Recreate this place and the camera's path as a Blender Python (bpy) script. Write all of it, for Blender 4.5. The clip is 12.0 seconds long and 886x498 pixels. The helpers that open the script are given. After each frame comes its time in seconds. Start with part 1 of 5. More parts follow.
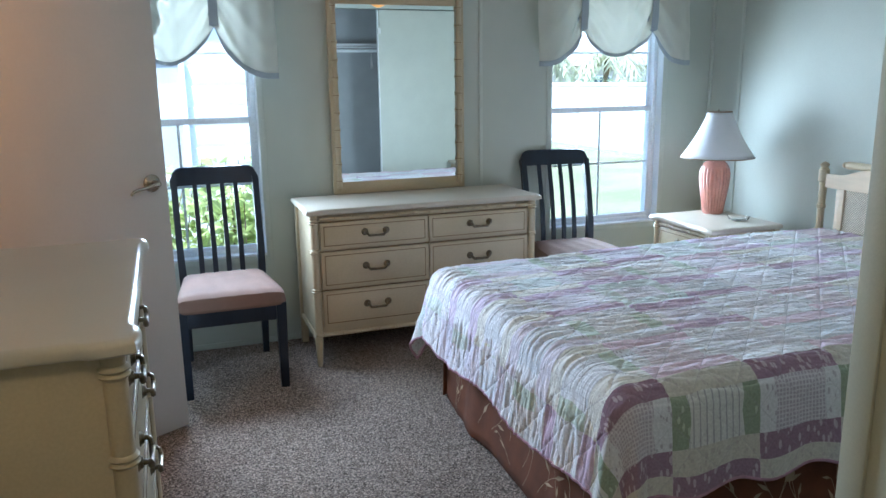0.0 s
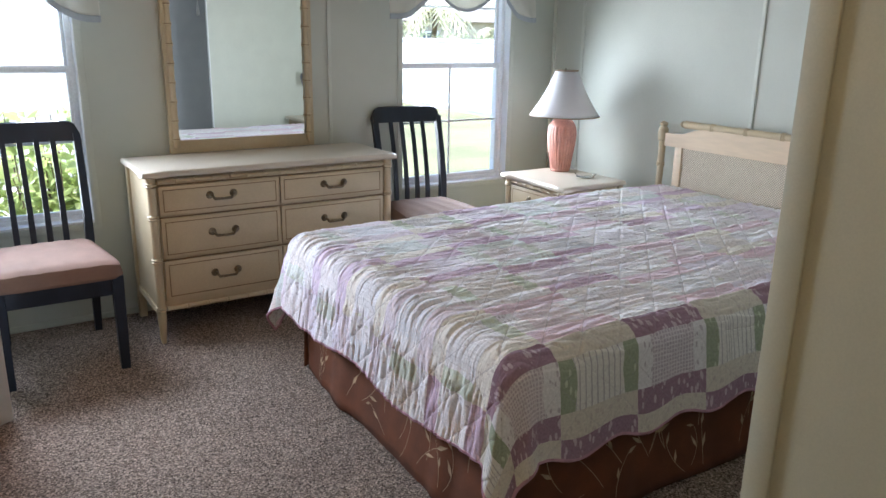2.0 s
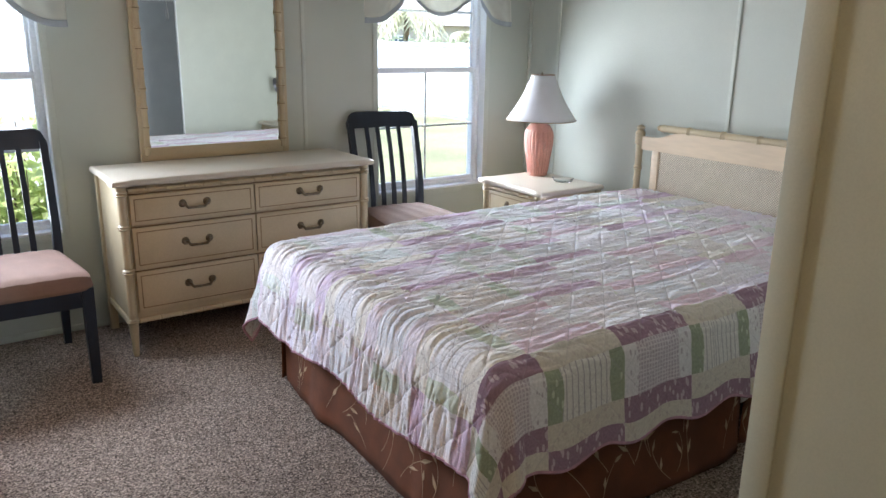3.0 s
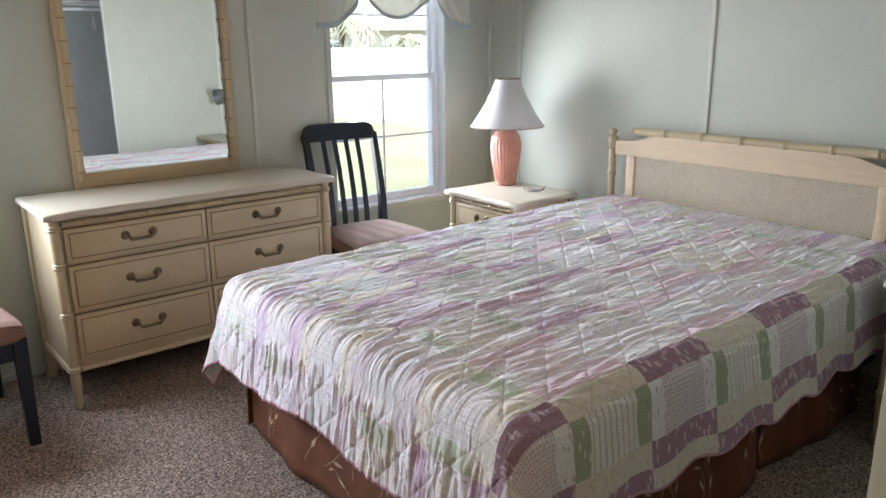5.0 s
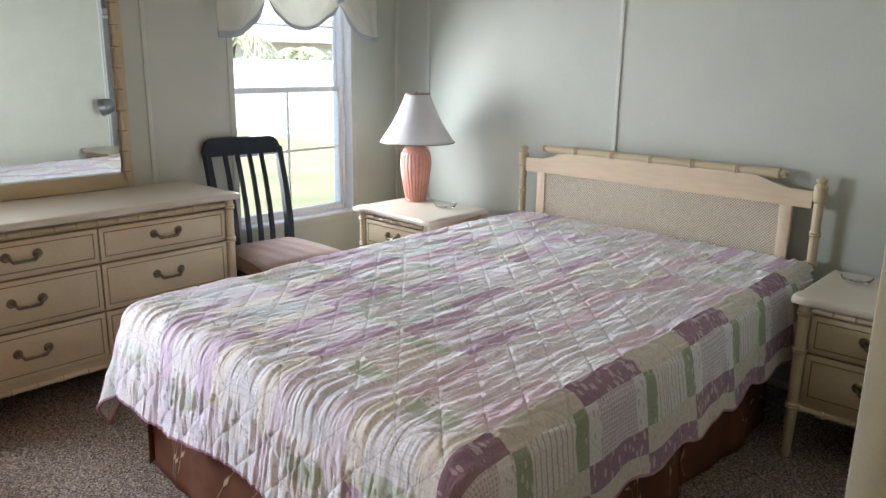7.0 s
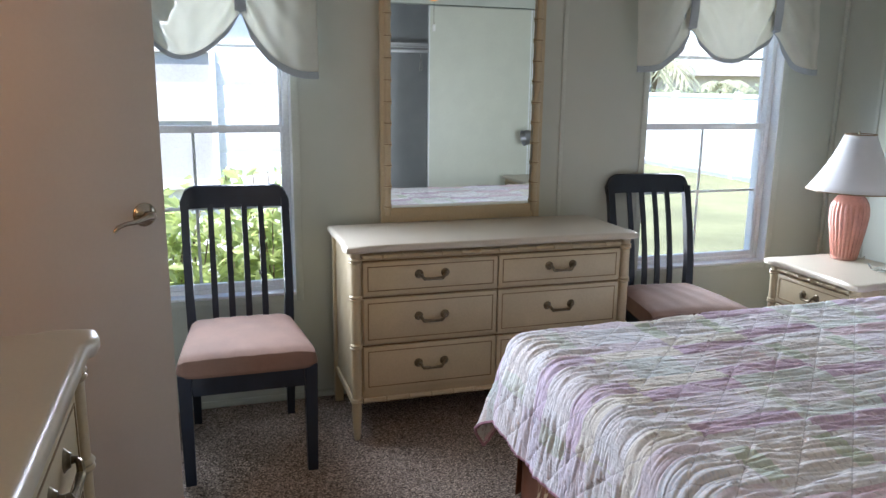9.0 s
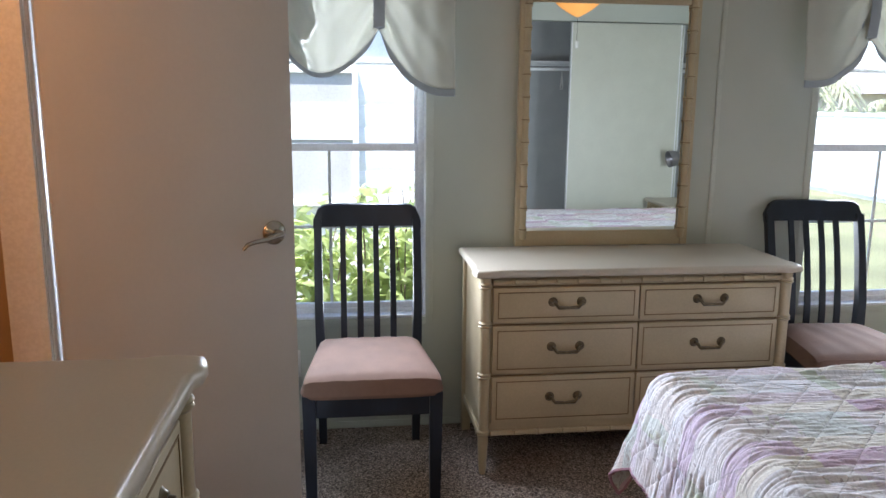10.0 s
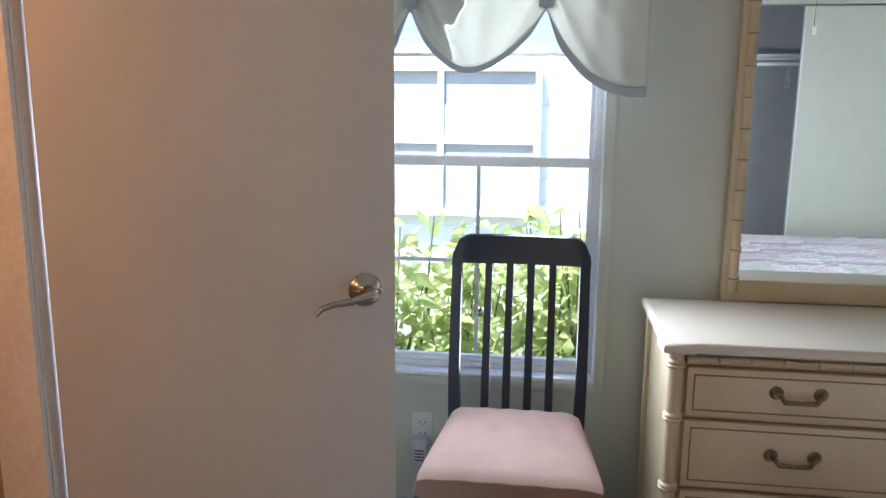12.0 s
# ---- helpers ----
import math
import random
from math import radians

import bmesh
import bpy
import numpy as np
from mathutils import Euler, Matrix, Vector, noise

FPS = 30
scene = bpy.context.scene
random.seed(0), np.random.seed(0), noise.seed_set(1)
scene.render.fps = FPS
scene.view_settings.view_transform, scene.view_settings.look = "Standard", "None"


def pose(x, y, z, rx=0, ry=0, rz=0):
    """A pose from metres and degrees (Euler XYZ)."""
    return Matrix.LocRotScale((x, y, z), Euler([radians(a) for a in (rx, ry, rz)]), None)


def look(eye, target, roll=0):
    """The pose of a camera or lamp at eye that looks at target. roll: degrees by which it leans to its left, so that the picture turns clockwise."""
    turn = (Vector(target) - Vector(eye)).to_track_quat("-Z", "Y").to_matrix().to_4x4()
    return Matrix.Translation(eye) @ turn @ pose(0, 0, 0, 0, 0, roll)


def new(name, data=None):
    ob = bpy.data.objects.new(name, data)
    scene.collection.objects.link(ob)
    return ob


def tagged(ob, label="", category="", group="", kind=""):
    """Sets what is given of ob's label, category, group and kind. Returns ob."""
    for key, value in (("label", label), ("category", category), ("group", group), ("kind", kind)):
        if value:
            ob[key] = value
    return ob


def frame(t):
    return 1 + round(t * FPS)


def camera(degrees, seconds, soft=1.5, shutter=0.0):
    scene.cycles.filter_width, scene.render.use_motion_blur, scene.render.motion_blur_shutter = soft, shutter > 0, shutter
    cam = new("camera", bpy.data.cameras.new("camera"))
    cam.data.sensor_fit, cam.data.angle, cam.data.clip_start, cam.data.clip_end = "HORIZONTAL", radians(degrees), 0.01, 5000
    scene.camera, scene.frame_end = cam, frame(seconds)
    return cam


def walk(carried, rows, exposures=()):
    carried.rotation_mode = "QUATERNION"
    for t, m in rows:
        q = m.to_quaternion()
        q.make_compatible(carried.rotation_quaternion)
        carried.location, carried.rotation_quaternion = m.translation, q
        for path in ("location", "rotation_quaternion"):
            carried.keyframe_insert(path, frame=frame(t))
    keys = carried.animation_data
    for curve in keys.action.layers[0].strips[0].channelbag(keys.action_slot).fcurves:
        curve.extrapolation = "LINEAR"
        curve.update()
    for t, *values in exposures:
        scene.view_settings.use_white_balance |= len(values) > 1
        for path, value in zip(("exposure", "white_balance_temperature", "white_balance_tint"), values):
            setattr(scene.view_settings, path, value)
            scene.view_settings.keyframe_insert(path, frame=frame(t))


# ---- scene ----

# camera and walk
cam = camera(60.7, 12.0)
PATH = [
    (0, (-0.019, 0.063, 1.353), (0.648, 1.898, 0.918), -0.8),
    (0.5, (-0.056, 0.122, 1.355), (0.607, 1.953, 0.901), -0.9),
    (1, (-0.068, 0.183, 1.346), (0.758, 1.937, 0.856), -0.4),
    (1.5, (-0.072, 0.218, 1.350), (0.906, 1.882, 0.823), 0.4),
    (2, (-0.078, 0.244, 1.348), (0.975, 1.853, 0.802), 1.0),
    (2.5, (-0.078, 0.266, 1.355), (1.015, 1.849, 0.81), 1.2),
    (3, (-0.073, 0.294, 1.351), (1.04, 1.868, 0.814), 0.9),
    (5, (-0.017, 0.592, 1.352), (1.216, 2.076, 0.825), -0.6),
    (5.5, (0.003, 0.615, 1.349), (1.355, 1.996, 0.84), 0.0),
    (6, (-0.015, 0.675, 1.350), (1.421, 1.974, 0.85), 0.4),
    (6.5, (-0.016, 0.701, 1.347), (1.464, 1.952, 0.851), 0.8),
    (8.5, (0.044, 0.806, 1.353), (0.918, 2.549, 0.908), 1.1),
    (9, (0.09, 0.842, 1.354), (0.679, 2.706, 0.931), 0.7),
    (9.5, (0.118, 0.889, 1.346), (0.509, 2.81, 0.952), 0.3),
    (10, (0.128, 0.98, 1.343), (0.372, 2.929, 0.967), 0.5),
    (10.5, (0.136, 1.159, 1.339), (0.288, 3.121, 0.981), 0.5),
    (11, (0.168, 1.312, 1.341), (0.257, 3.28, 0.995), 0.1),
    (11.5, (0.209, 1.492, 1.348), (0.204, 3.458, 0.979), 0.2),
    (12, (0.256, 1.665, 1.349), (-0.001, 3.612, 0.971), 0.5),
]
EXPOSURES = [(0, 2.08, 5080, 5), (0.5, 2.02, 5680, 11), (2.0, 2.07, 5900, 14.5), (6.5, 2.12, 6350, 16), (8.5, 1.86, 5920, 14.5), (9.5, 1.80, 5960, 15.5), (12, 2.04, 5800, 15)]
walk(cam, [(t, look(eye, target, roll)) for t, eye, target, roll in PATH], EXPOSURES)

# sky and sun
SUN_EL, SUN_AZ = 69.0, 222.0
world = bpy.data.worlds.new("sky")
scene.world = world
world.use_nodes = True
wn = world.node_tree.nodes
sky = wn.new("ShaderNodeTexSky")
sky.sky_type, sky.sun_disc = "NISHITA", False
sky.sun_elevation, sky.sun_rotation = radians(SUN_EL), radians(SUN_AZ)
wn["Background"].inputs["Strength"].default_value = 0.15
world.node_tree.links.new(sky.outputs["Color"], wn["Background"].inputs["Color"])
sun = new("sun", bpy.data.lights.new("sun", "SUN"))
sun.data.energy, sun.data.angle, sun.data.color = 5.0, radians(0.5), (1.0, 0.95, 0.87)
sd = Vector((math.sin(radians(SUN_AZ)) * math.cos(radians(SUN_EL)), math.cos(radians(SUN_AZ)) * math.cos(radians(SUN_EL)), math.sin(radians(SUN_EL))))
sun.matrix_world = look(sd * 30, (0, 0, 0))


def area_lamp(name, eye, target, w, h, watts, color):
    ob = new(name, bpy.data.lights.new(name, "AREA"))
    ob.data.shape, ob.data.size, ob.data.size_y = "RECTANGLE", w, h
    ob.data.energy, ob.data.color = watts, color
    ob.matrix_world = look(eye, target)
    return ob


def point_lamp(name, at, watts, color, radius):
    ob = new(name, bpy.data.lights.new(name, "POINT"))
    ob.data.energy, ob.data.color, ob.data.shadow_soft_size = watts, color, radius
    ob.location = at
    return ob


# daylight in the two window openings (steep sky light low down, level light above), and the hall lamp
WEST_SKY = ((0.74, 0.44, 0.12, 0.26), (1.14, 0.30, 0.22, 1.30), (1.60, 0.42, 0.06, 0.34))
EAST_SKY = ((0.78, 0.46, 0.02, 0.72), (1.12, 0.24, 0.16, 0.92), (1.60, 0.42, 0.06, 0.22))
for nm, x, wide, watts, tint, aim, cone, bands in (("window_light_west", 0.05, 0.62, 3.9, (0.88, 0.95, 1.0), 0.36, 138, WEST_SKY), ("window_light_east", 2.461, 0.50, 2.9, (0.92, 0.98, 0.99), 0.0, 138, EAST_SKY)):
    for z, h, tilt, share in bands:
        y = 4.052 - 0.2 * tilt - 0.3 * abs(aim)
        wl = area_lamp(nm, (x, y, z), (x + aim, y - 1.0, z - tilt), wide, h, watts * share, tint)
        wl.data.spread = radians(cone)
point_lamp("hall_light", (-0.87, 1.98, 1.85), 3.9, (1.0, 0.42, 0.13), 0.10)
point_lamp("passage_light", (-0.40, 0.22, 2.10), 2.9, (1.0, 0.68, 0.36), 0.10)
point_lamp("bowl_light", (1.615, 2.04, 2.005), 1.3, (1.0, 0.62, 0.30), 0.02)


# ---------------------------------------------------------------- materials
def nodes_of(m):
    m.use_nodes = True
    return m.node_tree.nodes, m.node_tree.links


def mat(name, col, rough=0.5, metal=0.0, var=0.12, scale=6.0, fine=90.0, fvar=0.06, bump=0.15, dist=0.002, stretch=(1, 1, 1), rand=0.0, coat=0.0, spec=0.5):
    """A surface with stains at one scale and grain at another, and grain as relief."""
    m = bpy.data.materials.new(name)
    n, l = nodes_of(m)
    b = n["Principled BSDF"]
    tc = n.new("ShaderNodeTexCoord")
    mp = n.new("ShaderNodeMapping")
    mp.inputs["Scale"].default_value = stretch
    l.new(tc.outputs["Object"], mp.inputs["Vector"])
    big, small = n.new("ShaderNodeTexNoise"), n.new("ShaderNodeTexNoise")
    big.inputs["Scale"].default_value, big.inputs["Detail"].default_value = scale, 4
    small.inputs["Scale"].default_value, small.inputs["Detail"].default_value = fine, 3
    l.new(mp.outputs["Vector"], big.inputs["Vector"])
    l.new(mp.outputs["Vector"], small.inputs["Vector"])
    r1, r2 = n.new("ShaderNodeMapRange"), n.new("ShaderNodeMapRange")
    for r, v in ((r1, var), (r2, fvar)):
        r.interpolation_type = "SMOOTHERSTEP"
        r.inputs["From Min"].default_value, r.inputs["From Max"].default_value = 0.2, 0.8
        r.inputs["To Min"].default_value, r.inputs["To Max"].default_value = 1 - v, 1 + v
    l.new(big.outputs["Fac"], r1.inputs["Value"])
    l.new(small.outputs["Fac"], r2.inputs["Value"])
    mul = n.new("ShaderNodeMath")
    mul.operation = "MULTIPLY"
    l.new(r1.outputs["Result"], mul.inputs[0])
    l.new(r2.outputs["Result"], mul.inputs[1])
    last = mul.outputs[0]
    if rand:
        info, rr, m2 = n.new("ShaderNodeObjectInfo"), n.new("ShaderNodeMapRange"), n.new("ShaderNodeMath")
        rr.inputs["To Min"].default_value, rr.inputs["To Max"].default_value = 1 - rand, 1 + rand
        m2.operation = "MULTIPLY"
        l.new(info.outputs["Random"], rr.inputs["Value"])
        l.new(rr.outputs["Result"], m2.inputs[0])
        l.new(last, m2.inputs[1])
        last = m2.outputs[0]
    vm = n.new("ShaderNodeVectorMath")
    vm.operation = "SCALE"
    vm.inputs[0].default_value = col
    l.new(last, vm.inputs["Scale"])
    l.new(vm.outputs["Vector"], b.inputs["Base Color"])
    rm = n.new("ShaderNodeMapRange")
    rm.inputs["To Min"].default_value, rm.inputs["To Max"].default_value = max(rough - 0.03, 0.02), min(rough + 0.03, 1)
    l.new(big.outputs["Fac"], rm.inputs["Value"])
    l.new(rm.outputs["Result"], b.inputs["Roughness"])
    b.inputs["Metallic"].default_value = metal
    b.inputs["Coat Weight"].default_value = coat
    b.inputs["Specular IOR Level"].default_value = spec
    if bump:
        bp = n.new("ShaderNodeBump")
        bp.inputs["Strength"].default_value, bp.inputs["Distance"].default_value = bump, dist
        l.new(small.outputs["Fac"], bp.inputs["Height"])
        l.new(bp.outputs["Normal"], b.inputs["Normal"])
    return m


M_WALL = mat("sage_wall_board", (0.53, 0.555, 0.49), 0.6, var=0.04, scale=2.5, fine=260, fvar=0.03, bump=0.12, dist=0.0008)
M_BATTEN = mat("sage_batten", (0.56, 0.585, 0.52), 0.5, var=0.05, fine=200, bump=0.08)
# same sage board as the walls, warm lamplight put into its colour
M_PASSAGE = mat("lamplit_sage_board", (0.46, 0.45, 0.345), 0.6, var=0.05, scale=2.5, fine=260, fvar=0.03, bump=0.1, dist=0.0008)
M_CEIL = mat("ceiling_white", (0.66, 0.65, 0.61), 0.9, var=0.03, fine=180, bump=0.5, dist=0.003)
M_TRIM = mat("white_trim_paint", (0.83, 0.84, 0.85), 0.4, var=0.04, fine=120, bump=0.05)
M_VINYL = mat("white_window_vinyl", (0.82, 0.84, 0.87), 0.35, var=0.04, fine=100, bump=0.04)
M_DOOR = mat("off_white_door", (0.64, 0.60, 0.55), 0.45, var=0.03, scale=3, fine=90, fvar=0.012, bump=0.02, dist=0.001)
M_HALL = mat("hall_cream_wall", (0.54, 0.43, 0.29), 0.7, var=0.03, fine=200, fvar=0.02, bump=0.03)
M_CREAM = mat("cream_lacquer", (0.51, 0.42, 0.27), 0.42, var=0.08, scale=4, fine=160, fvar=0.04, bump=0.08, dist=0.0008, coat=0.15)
# tops paler, greyer than fronts: window and wall reflections put in the colour
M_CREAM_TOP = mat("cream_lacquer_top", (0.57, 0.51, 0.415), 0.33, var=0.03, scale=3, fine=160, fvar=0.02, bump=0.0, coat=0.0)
M_LINE = mat("antique_and_shade_brown", (0.20, 0.13, 0.06), 0.6, var=0.25, fine=120, bump=0.1)
M_BRASS = mat("aged_pewter_brass", (0.18, 0.145, 0.095), 0.35, metal=0.9, var=0.3, scale=60, fine=300, bump=0.2, dist=0.0006)
M_NICKEL = mat("satin_nickel", (0.46, 0.41, 0.34), 0.20, metal=1.0, var=0.1, scale=30, fine=300, bump=0.03)
M_NAVY = mat("dark_navy_painted_wood", (0.010, 0.016, 0.030), 0.38, var=0.3, scale=12, fine=120, stretch=(1, 1, 0.15), bump=0.12, dist=0.0008)
M_PINK = mat("dusty_pink_upholstery", (0.215, 0.130, 0.098), 0.85, var=0.10, scale=9, fine=420, fvar=0.10, bump=0.35, dist=0.0015)
M_CERAMIC = mat("salmon_glazed_ceramic", (0.60, 0.27, 0.205), 0.22, var=0.10, scale=14, fine=90, bump=0.03, coat=0.4)
M_PINE = mat("limed_oak", (0.62, 0.49, 0.34), 0.45, var=0.06, scale=7, fine=60, stretch=(1, 0.15, 1), fvar=0.05, bump=0.1, dist=0.0008)
M_BROWN = mat("rust_brown_skirt_cloth", (0.145, 0.050, 0.021), 0.8, var=0.28, scale=8, fine=400, fvar=0.14, bump=0.3, dist=0.001)
M_MAUVE = mat("mauve_cotton", (0.42, 0.24, 0.31), 0.9, var=0.2, scale=30, fine=400, bump=0.3)
M_LEAFP = mat("pale_leaf_print", (0.46, 0.34, 0.21), 0.8, var=0.2, scale=20, fine=300, bump=0.1)
M_DARKMETAL = mat("dark_steel", (0.03, 0.028, 0.027), 0.5, metal=0.6, var=0.2)
M_GUNMETAL = mat("grey_lamp_metal", (0.30, 0.30, 0.32), 0.38, metal=0.6, var=0.15)
M_MATTRESS = mat("white_ticking", (0.72, 0.70, 0.66), 0.9, var=0.05, fine=300, bump=0.2)
M_PLASTIC = mat("white_plastic", (0.74, 0.73, 0.70), 0.35, var=0.03, fine=200, bump=0.02)
M_LILAC = mat("pale_lilac_plastic", (0.50, 0.49, 0.60), 0.35, var=0.05, fine=200, bump=0.02)
M_SLOT = mat("dark_slot", (0.03, 0.03, 0.03), 0.6, var=0.1)
M_BAND = mat("blue_grey_binding", (0.42, 0.46, 0.50), 0.8, var=0.08, fine=400, bump=0.25, dist=0.001)
M_CLOSET = mat("closet_grey_wall", (0.42, 0.43, 0.43), 0.8, var=0.05, fine=200, bump=0.1)
M_SLIDE = mat("sliding_door_white", (0.60, 0.605, 0.515), 0.4, var=0.03, fine=180, bump=0.03)
M_SIDING = mat("white_siding", (0.74, 0.74, 0.72), 0.6, var=0.05, fine=60, bump=0.1, rand=0.03)
M_ROOF = mat("grey_shingle", (0.16, 0.15, 0.14), 0.9, var=0.2, scale=3, fine=30, bump=0.5, dist=0.01)
M_LAWN = mat("mown_lawn", (0.13, 0.14, 0.075), 0.9, var=0.25, scale=0.7, fine=60, fvar=0.35, bump=0.7, dist=0.03)
M_FENCE = mat("white_vinyl_fence", (0.78, 0.78, 0.77), 0.45, var=0.03, fine=40, bump=0.03)
M_STUCCO = mat("beige_stucco", (0.50, 0.44, 0.36), 0.85, var=0.08, fine=40, bump=0.3, dist=0.01)
M_SHADEGLASS = mat("dark_far_glass", (0.10, 0.12, 0.14), 0.2, var=0.1)
M_BLIND = mat("grey_window_blind", (0.37, 0.365, 0.365), 0.6, var=0.06, scale=3, fine=50, bump=0.05)
M_FARSHADE = mat("pale_roller_shade", (0.60, 0.60, 0.58), 0.6, var=0.05, fine=50, bump=0.03)
M_BARK = mat("grey_brown_bark", (0.16, 0.12, 0.08), 0.9, var=0.3, scale=10, fine=60, bump=0.6, dist=0.01)


def leaf_mat(name, col, trans):
    m = mat(name, col, 0.45, var=0.3, scale=9, fine=60, bump=0.1, rand=0.0)
    n, l = nodes_of(m)
    b, out = n["Principled BSDF"], n["Material Output"]
    geo, rr, vm = n.new("ShaderNodeNewGeometry"), n.new("ShaderNodeMapRange"), n.new("ShaderNodeVectorMath")
    rr.inputs["To Min"].default_value, rr.inputs["To Max"].default_value = 0.6, 1.5
    vm.operation = "SCALE"
    src = b.inputs["Base Color"].links[0].from_socket
    l.new(geo.outputs["Random Per Island"], rr.inputs["Value"])
    l.new(src, vm.inputs[0])
    l.new(rr.outputs["Result"], vm.inputs["Scale"])
    l.new(vm.outputs["Vector"], b.inputs["Base Color"])
    tr, mix = n.new("ShaderNodeBsdfTranslucent"), n.new("ShaderNodeMixShader")
    tr.inputs["Color"].default_value = (*trans, 1)
    mix.inputs["Fac"].default_value = 0.52
    l.new(b.outputs["BSDF"], mix.inputs[1])
    l.new(tr.outputs["BSDF"], mix.inputs[2])
    l.new(mix.outputs["Shader"], out.inputs["Surface"])
    return m


M_LEAF = leaf_mat("shrub_leaf", (0.24, 0.29, 0.12), (0.66, 0.74, 0.34))
M_PALM = leaf_mat("palm_leaf", (0.32, 0.33, 0.23), (0.56, 0.57, 0.42))
M_HEDGE = leaf_mat("hedge_leaf", (0.22, 0.25, 0.16), (0.42, 0.46, 0.32))


def cloth_mat(name, col, trans, fac, fine=700):
    """Thin woven cloth that lets light through."""
    m = mat(name, col, 0.9, var=0.06, scale=7, fine=fine, fvar=0.05, bump=0.2, dist=0.0008)
    n, l = nodes_of(m)
    tr, mix = n.new("ShaderNodeBsdfTranslucent"), n.new("ShaderNodeMixShader")
    tr.inputs["Color"].default_value = (*trans, 1)
    mix.inputs["Fac"].default_value = fac
    l.new(n["Principled BSDF"].outputs["BSDF"], mix.inputs[1])
    l.new(tr.outputs["BSDF"], mix.inputs[2])
    l.new(mix.outputs["Shader"], n["Material Output"].inputs["Surface"])
    return m


M_VALANCE = cloth_mat("ivory_sheer_cotton", (0.70, 0.69, 0.62), (0.80, 0.80, 0.74), 0.36)
M_SHADE = cloth_mat("white_lampshade_cloth", (0.76, 0.76, 0.78), (0.80, 0.79, 0.78), 0.35)


def glass_mat(name, col, rough, ior=1.45):
    m = bpy.data.materials.new(name)
    n, l = nodes_of(m)
    b = n["Principled BSDF"]
    b.inputs["Base Color"].default_value, b.inputs["Roughness"].default_value = (*col, 1), rough
    b.inputs["Transmission Weight"].default_value, b.inputs["IOR"].default_value = 1.0, ior
    return m


M_PANE = glass_mat("window_glass", (0.97, 0.99, 0.98), 0.0, 1.05)
M_GLASS = glass_mat("clear_cut_glass", (0.98, 0.99, 0.99), 0.02, 1.25)
M_MIRROR = bpy.data.materials.new("mirror_silver")
mn, ml = nodes_of(M_MIRROR)
mn["Principled BSDF"].inputs["Base Color"].default_value = (0.86, 0.90, 0.87, 1)
mn["Principled BSDF"].inputs["Metallic"].default_value, mn["Principled BSDF"].inputs["Roughness"].default_value = 1.0, 0.015

M_AMBER = bpy.data.materials.new("lit_amber_glass")
mn, ml = nodes_of(M_AMBER)
mn["Principled BSDF"].inputs["Base Color"].default_value = (0.8, 0.45, 0.15, 1)
mn["Principled BSDF"].inputs["Emission Color"].default_value = (1.0, 0.36, 0.06, 1)
mn["Principled BSDF"].inputs["Emission Strength"].default_value = 0.22


def carpet_mat():
    m = mat("speckled_carpet", (0.29, 0.247, 0.212), 0.95, var=0.10, scale=2.2, fine=120, fvar=0.30, bump=1.0, dist=0.012, spec=0.1)
    n, l = nodes_of(m)
    b = n["Principled BSDF"]
    tc, vor, ramp = n.new("ShaderNodeTexCoord"), n.new("ShaderNodeTexVoronoi"), n.new("ShaderNodeValToRGB")
    vor.inputs["Scale"].default_value = 215
    l.new(tc.outputs["Object"], vor.inputs["Vector"])
    ramp.color_ramp.interpolation = "CONSTANT"
    cols = [(0.0, (0.38, 0.35, 0.34)), (0.20, (0.80, 0.77, 0.76)), (0.50, (1.20, 1.15, 1.12)), (0.80, (1.90, 1.83, 1.77))]
    for i, (p, c) in enumerate(cols):
        e = ramp.color_ramp.elements[i] if i < 2 else ramp.color_ramp.elements.new(p)
        e.position, e.color = p, (*[v / 2 for v in c], 1)
    sep = n.new("ShaderNodeSeparateColor")
    l.new(vor.outputs["Color"], sep.inputs["Color"])
    l.new(sep.outputs["Red"], ramp.inputs["Fac"])
    src = b.inputs["Base Color"].links[0].from_socket
    mulv, dbl = n.new("ShaderNodeVectorMath"), n.new("ShaderNodeVectorMath")
    mulv.operation, dbl.operation = "MULTIPLY", "SCALE"
    dbl.inputs["Scale"].default_value = 1.98
    l.new(src, mulv.inputs[0])
    l.new(ramp.outputs["Color"], mulv.inputs[1])
    l.new(mulv.outputs["Vector"], dbl.inputs[0])
    l.new(dbl.outputs["Vector"], b.inputs["Base Color"])
    return m


M_CARPET = carpet_mat()


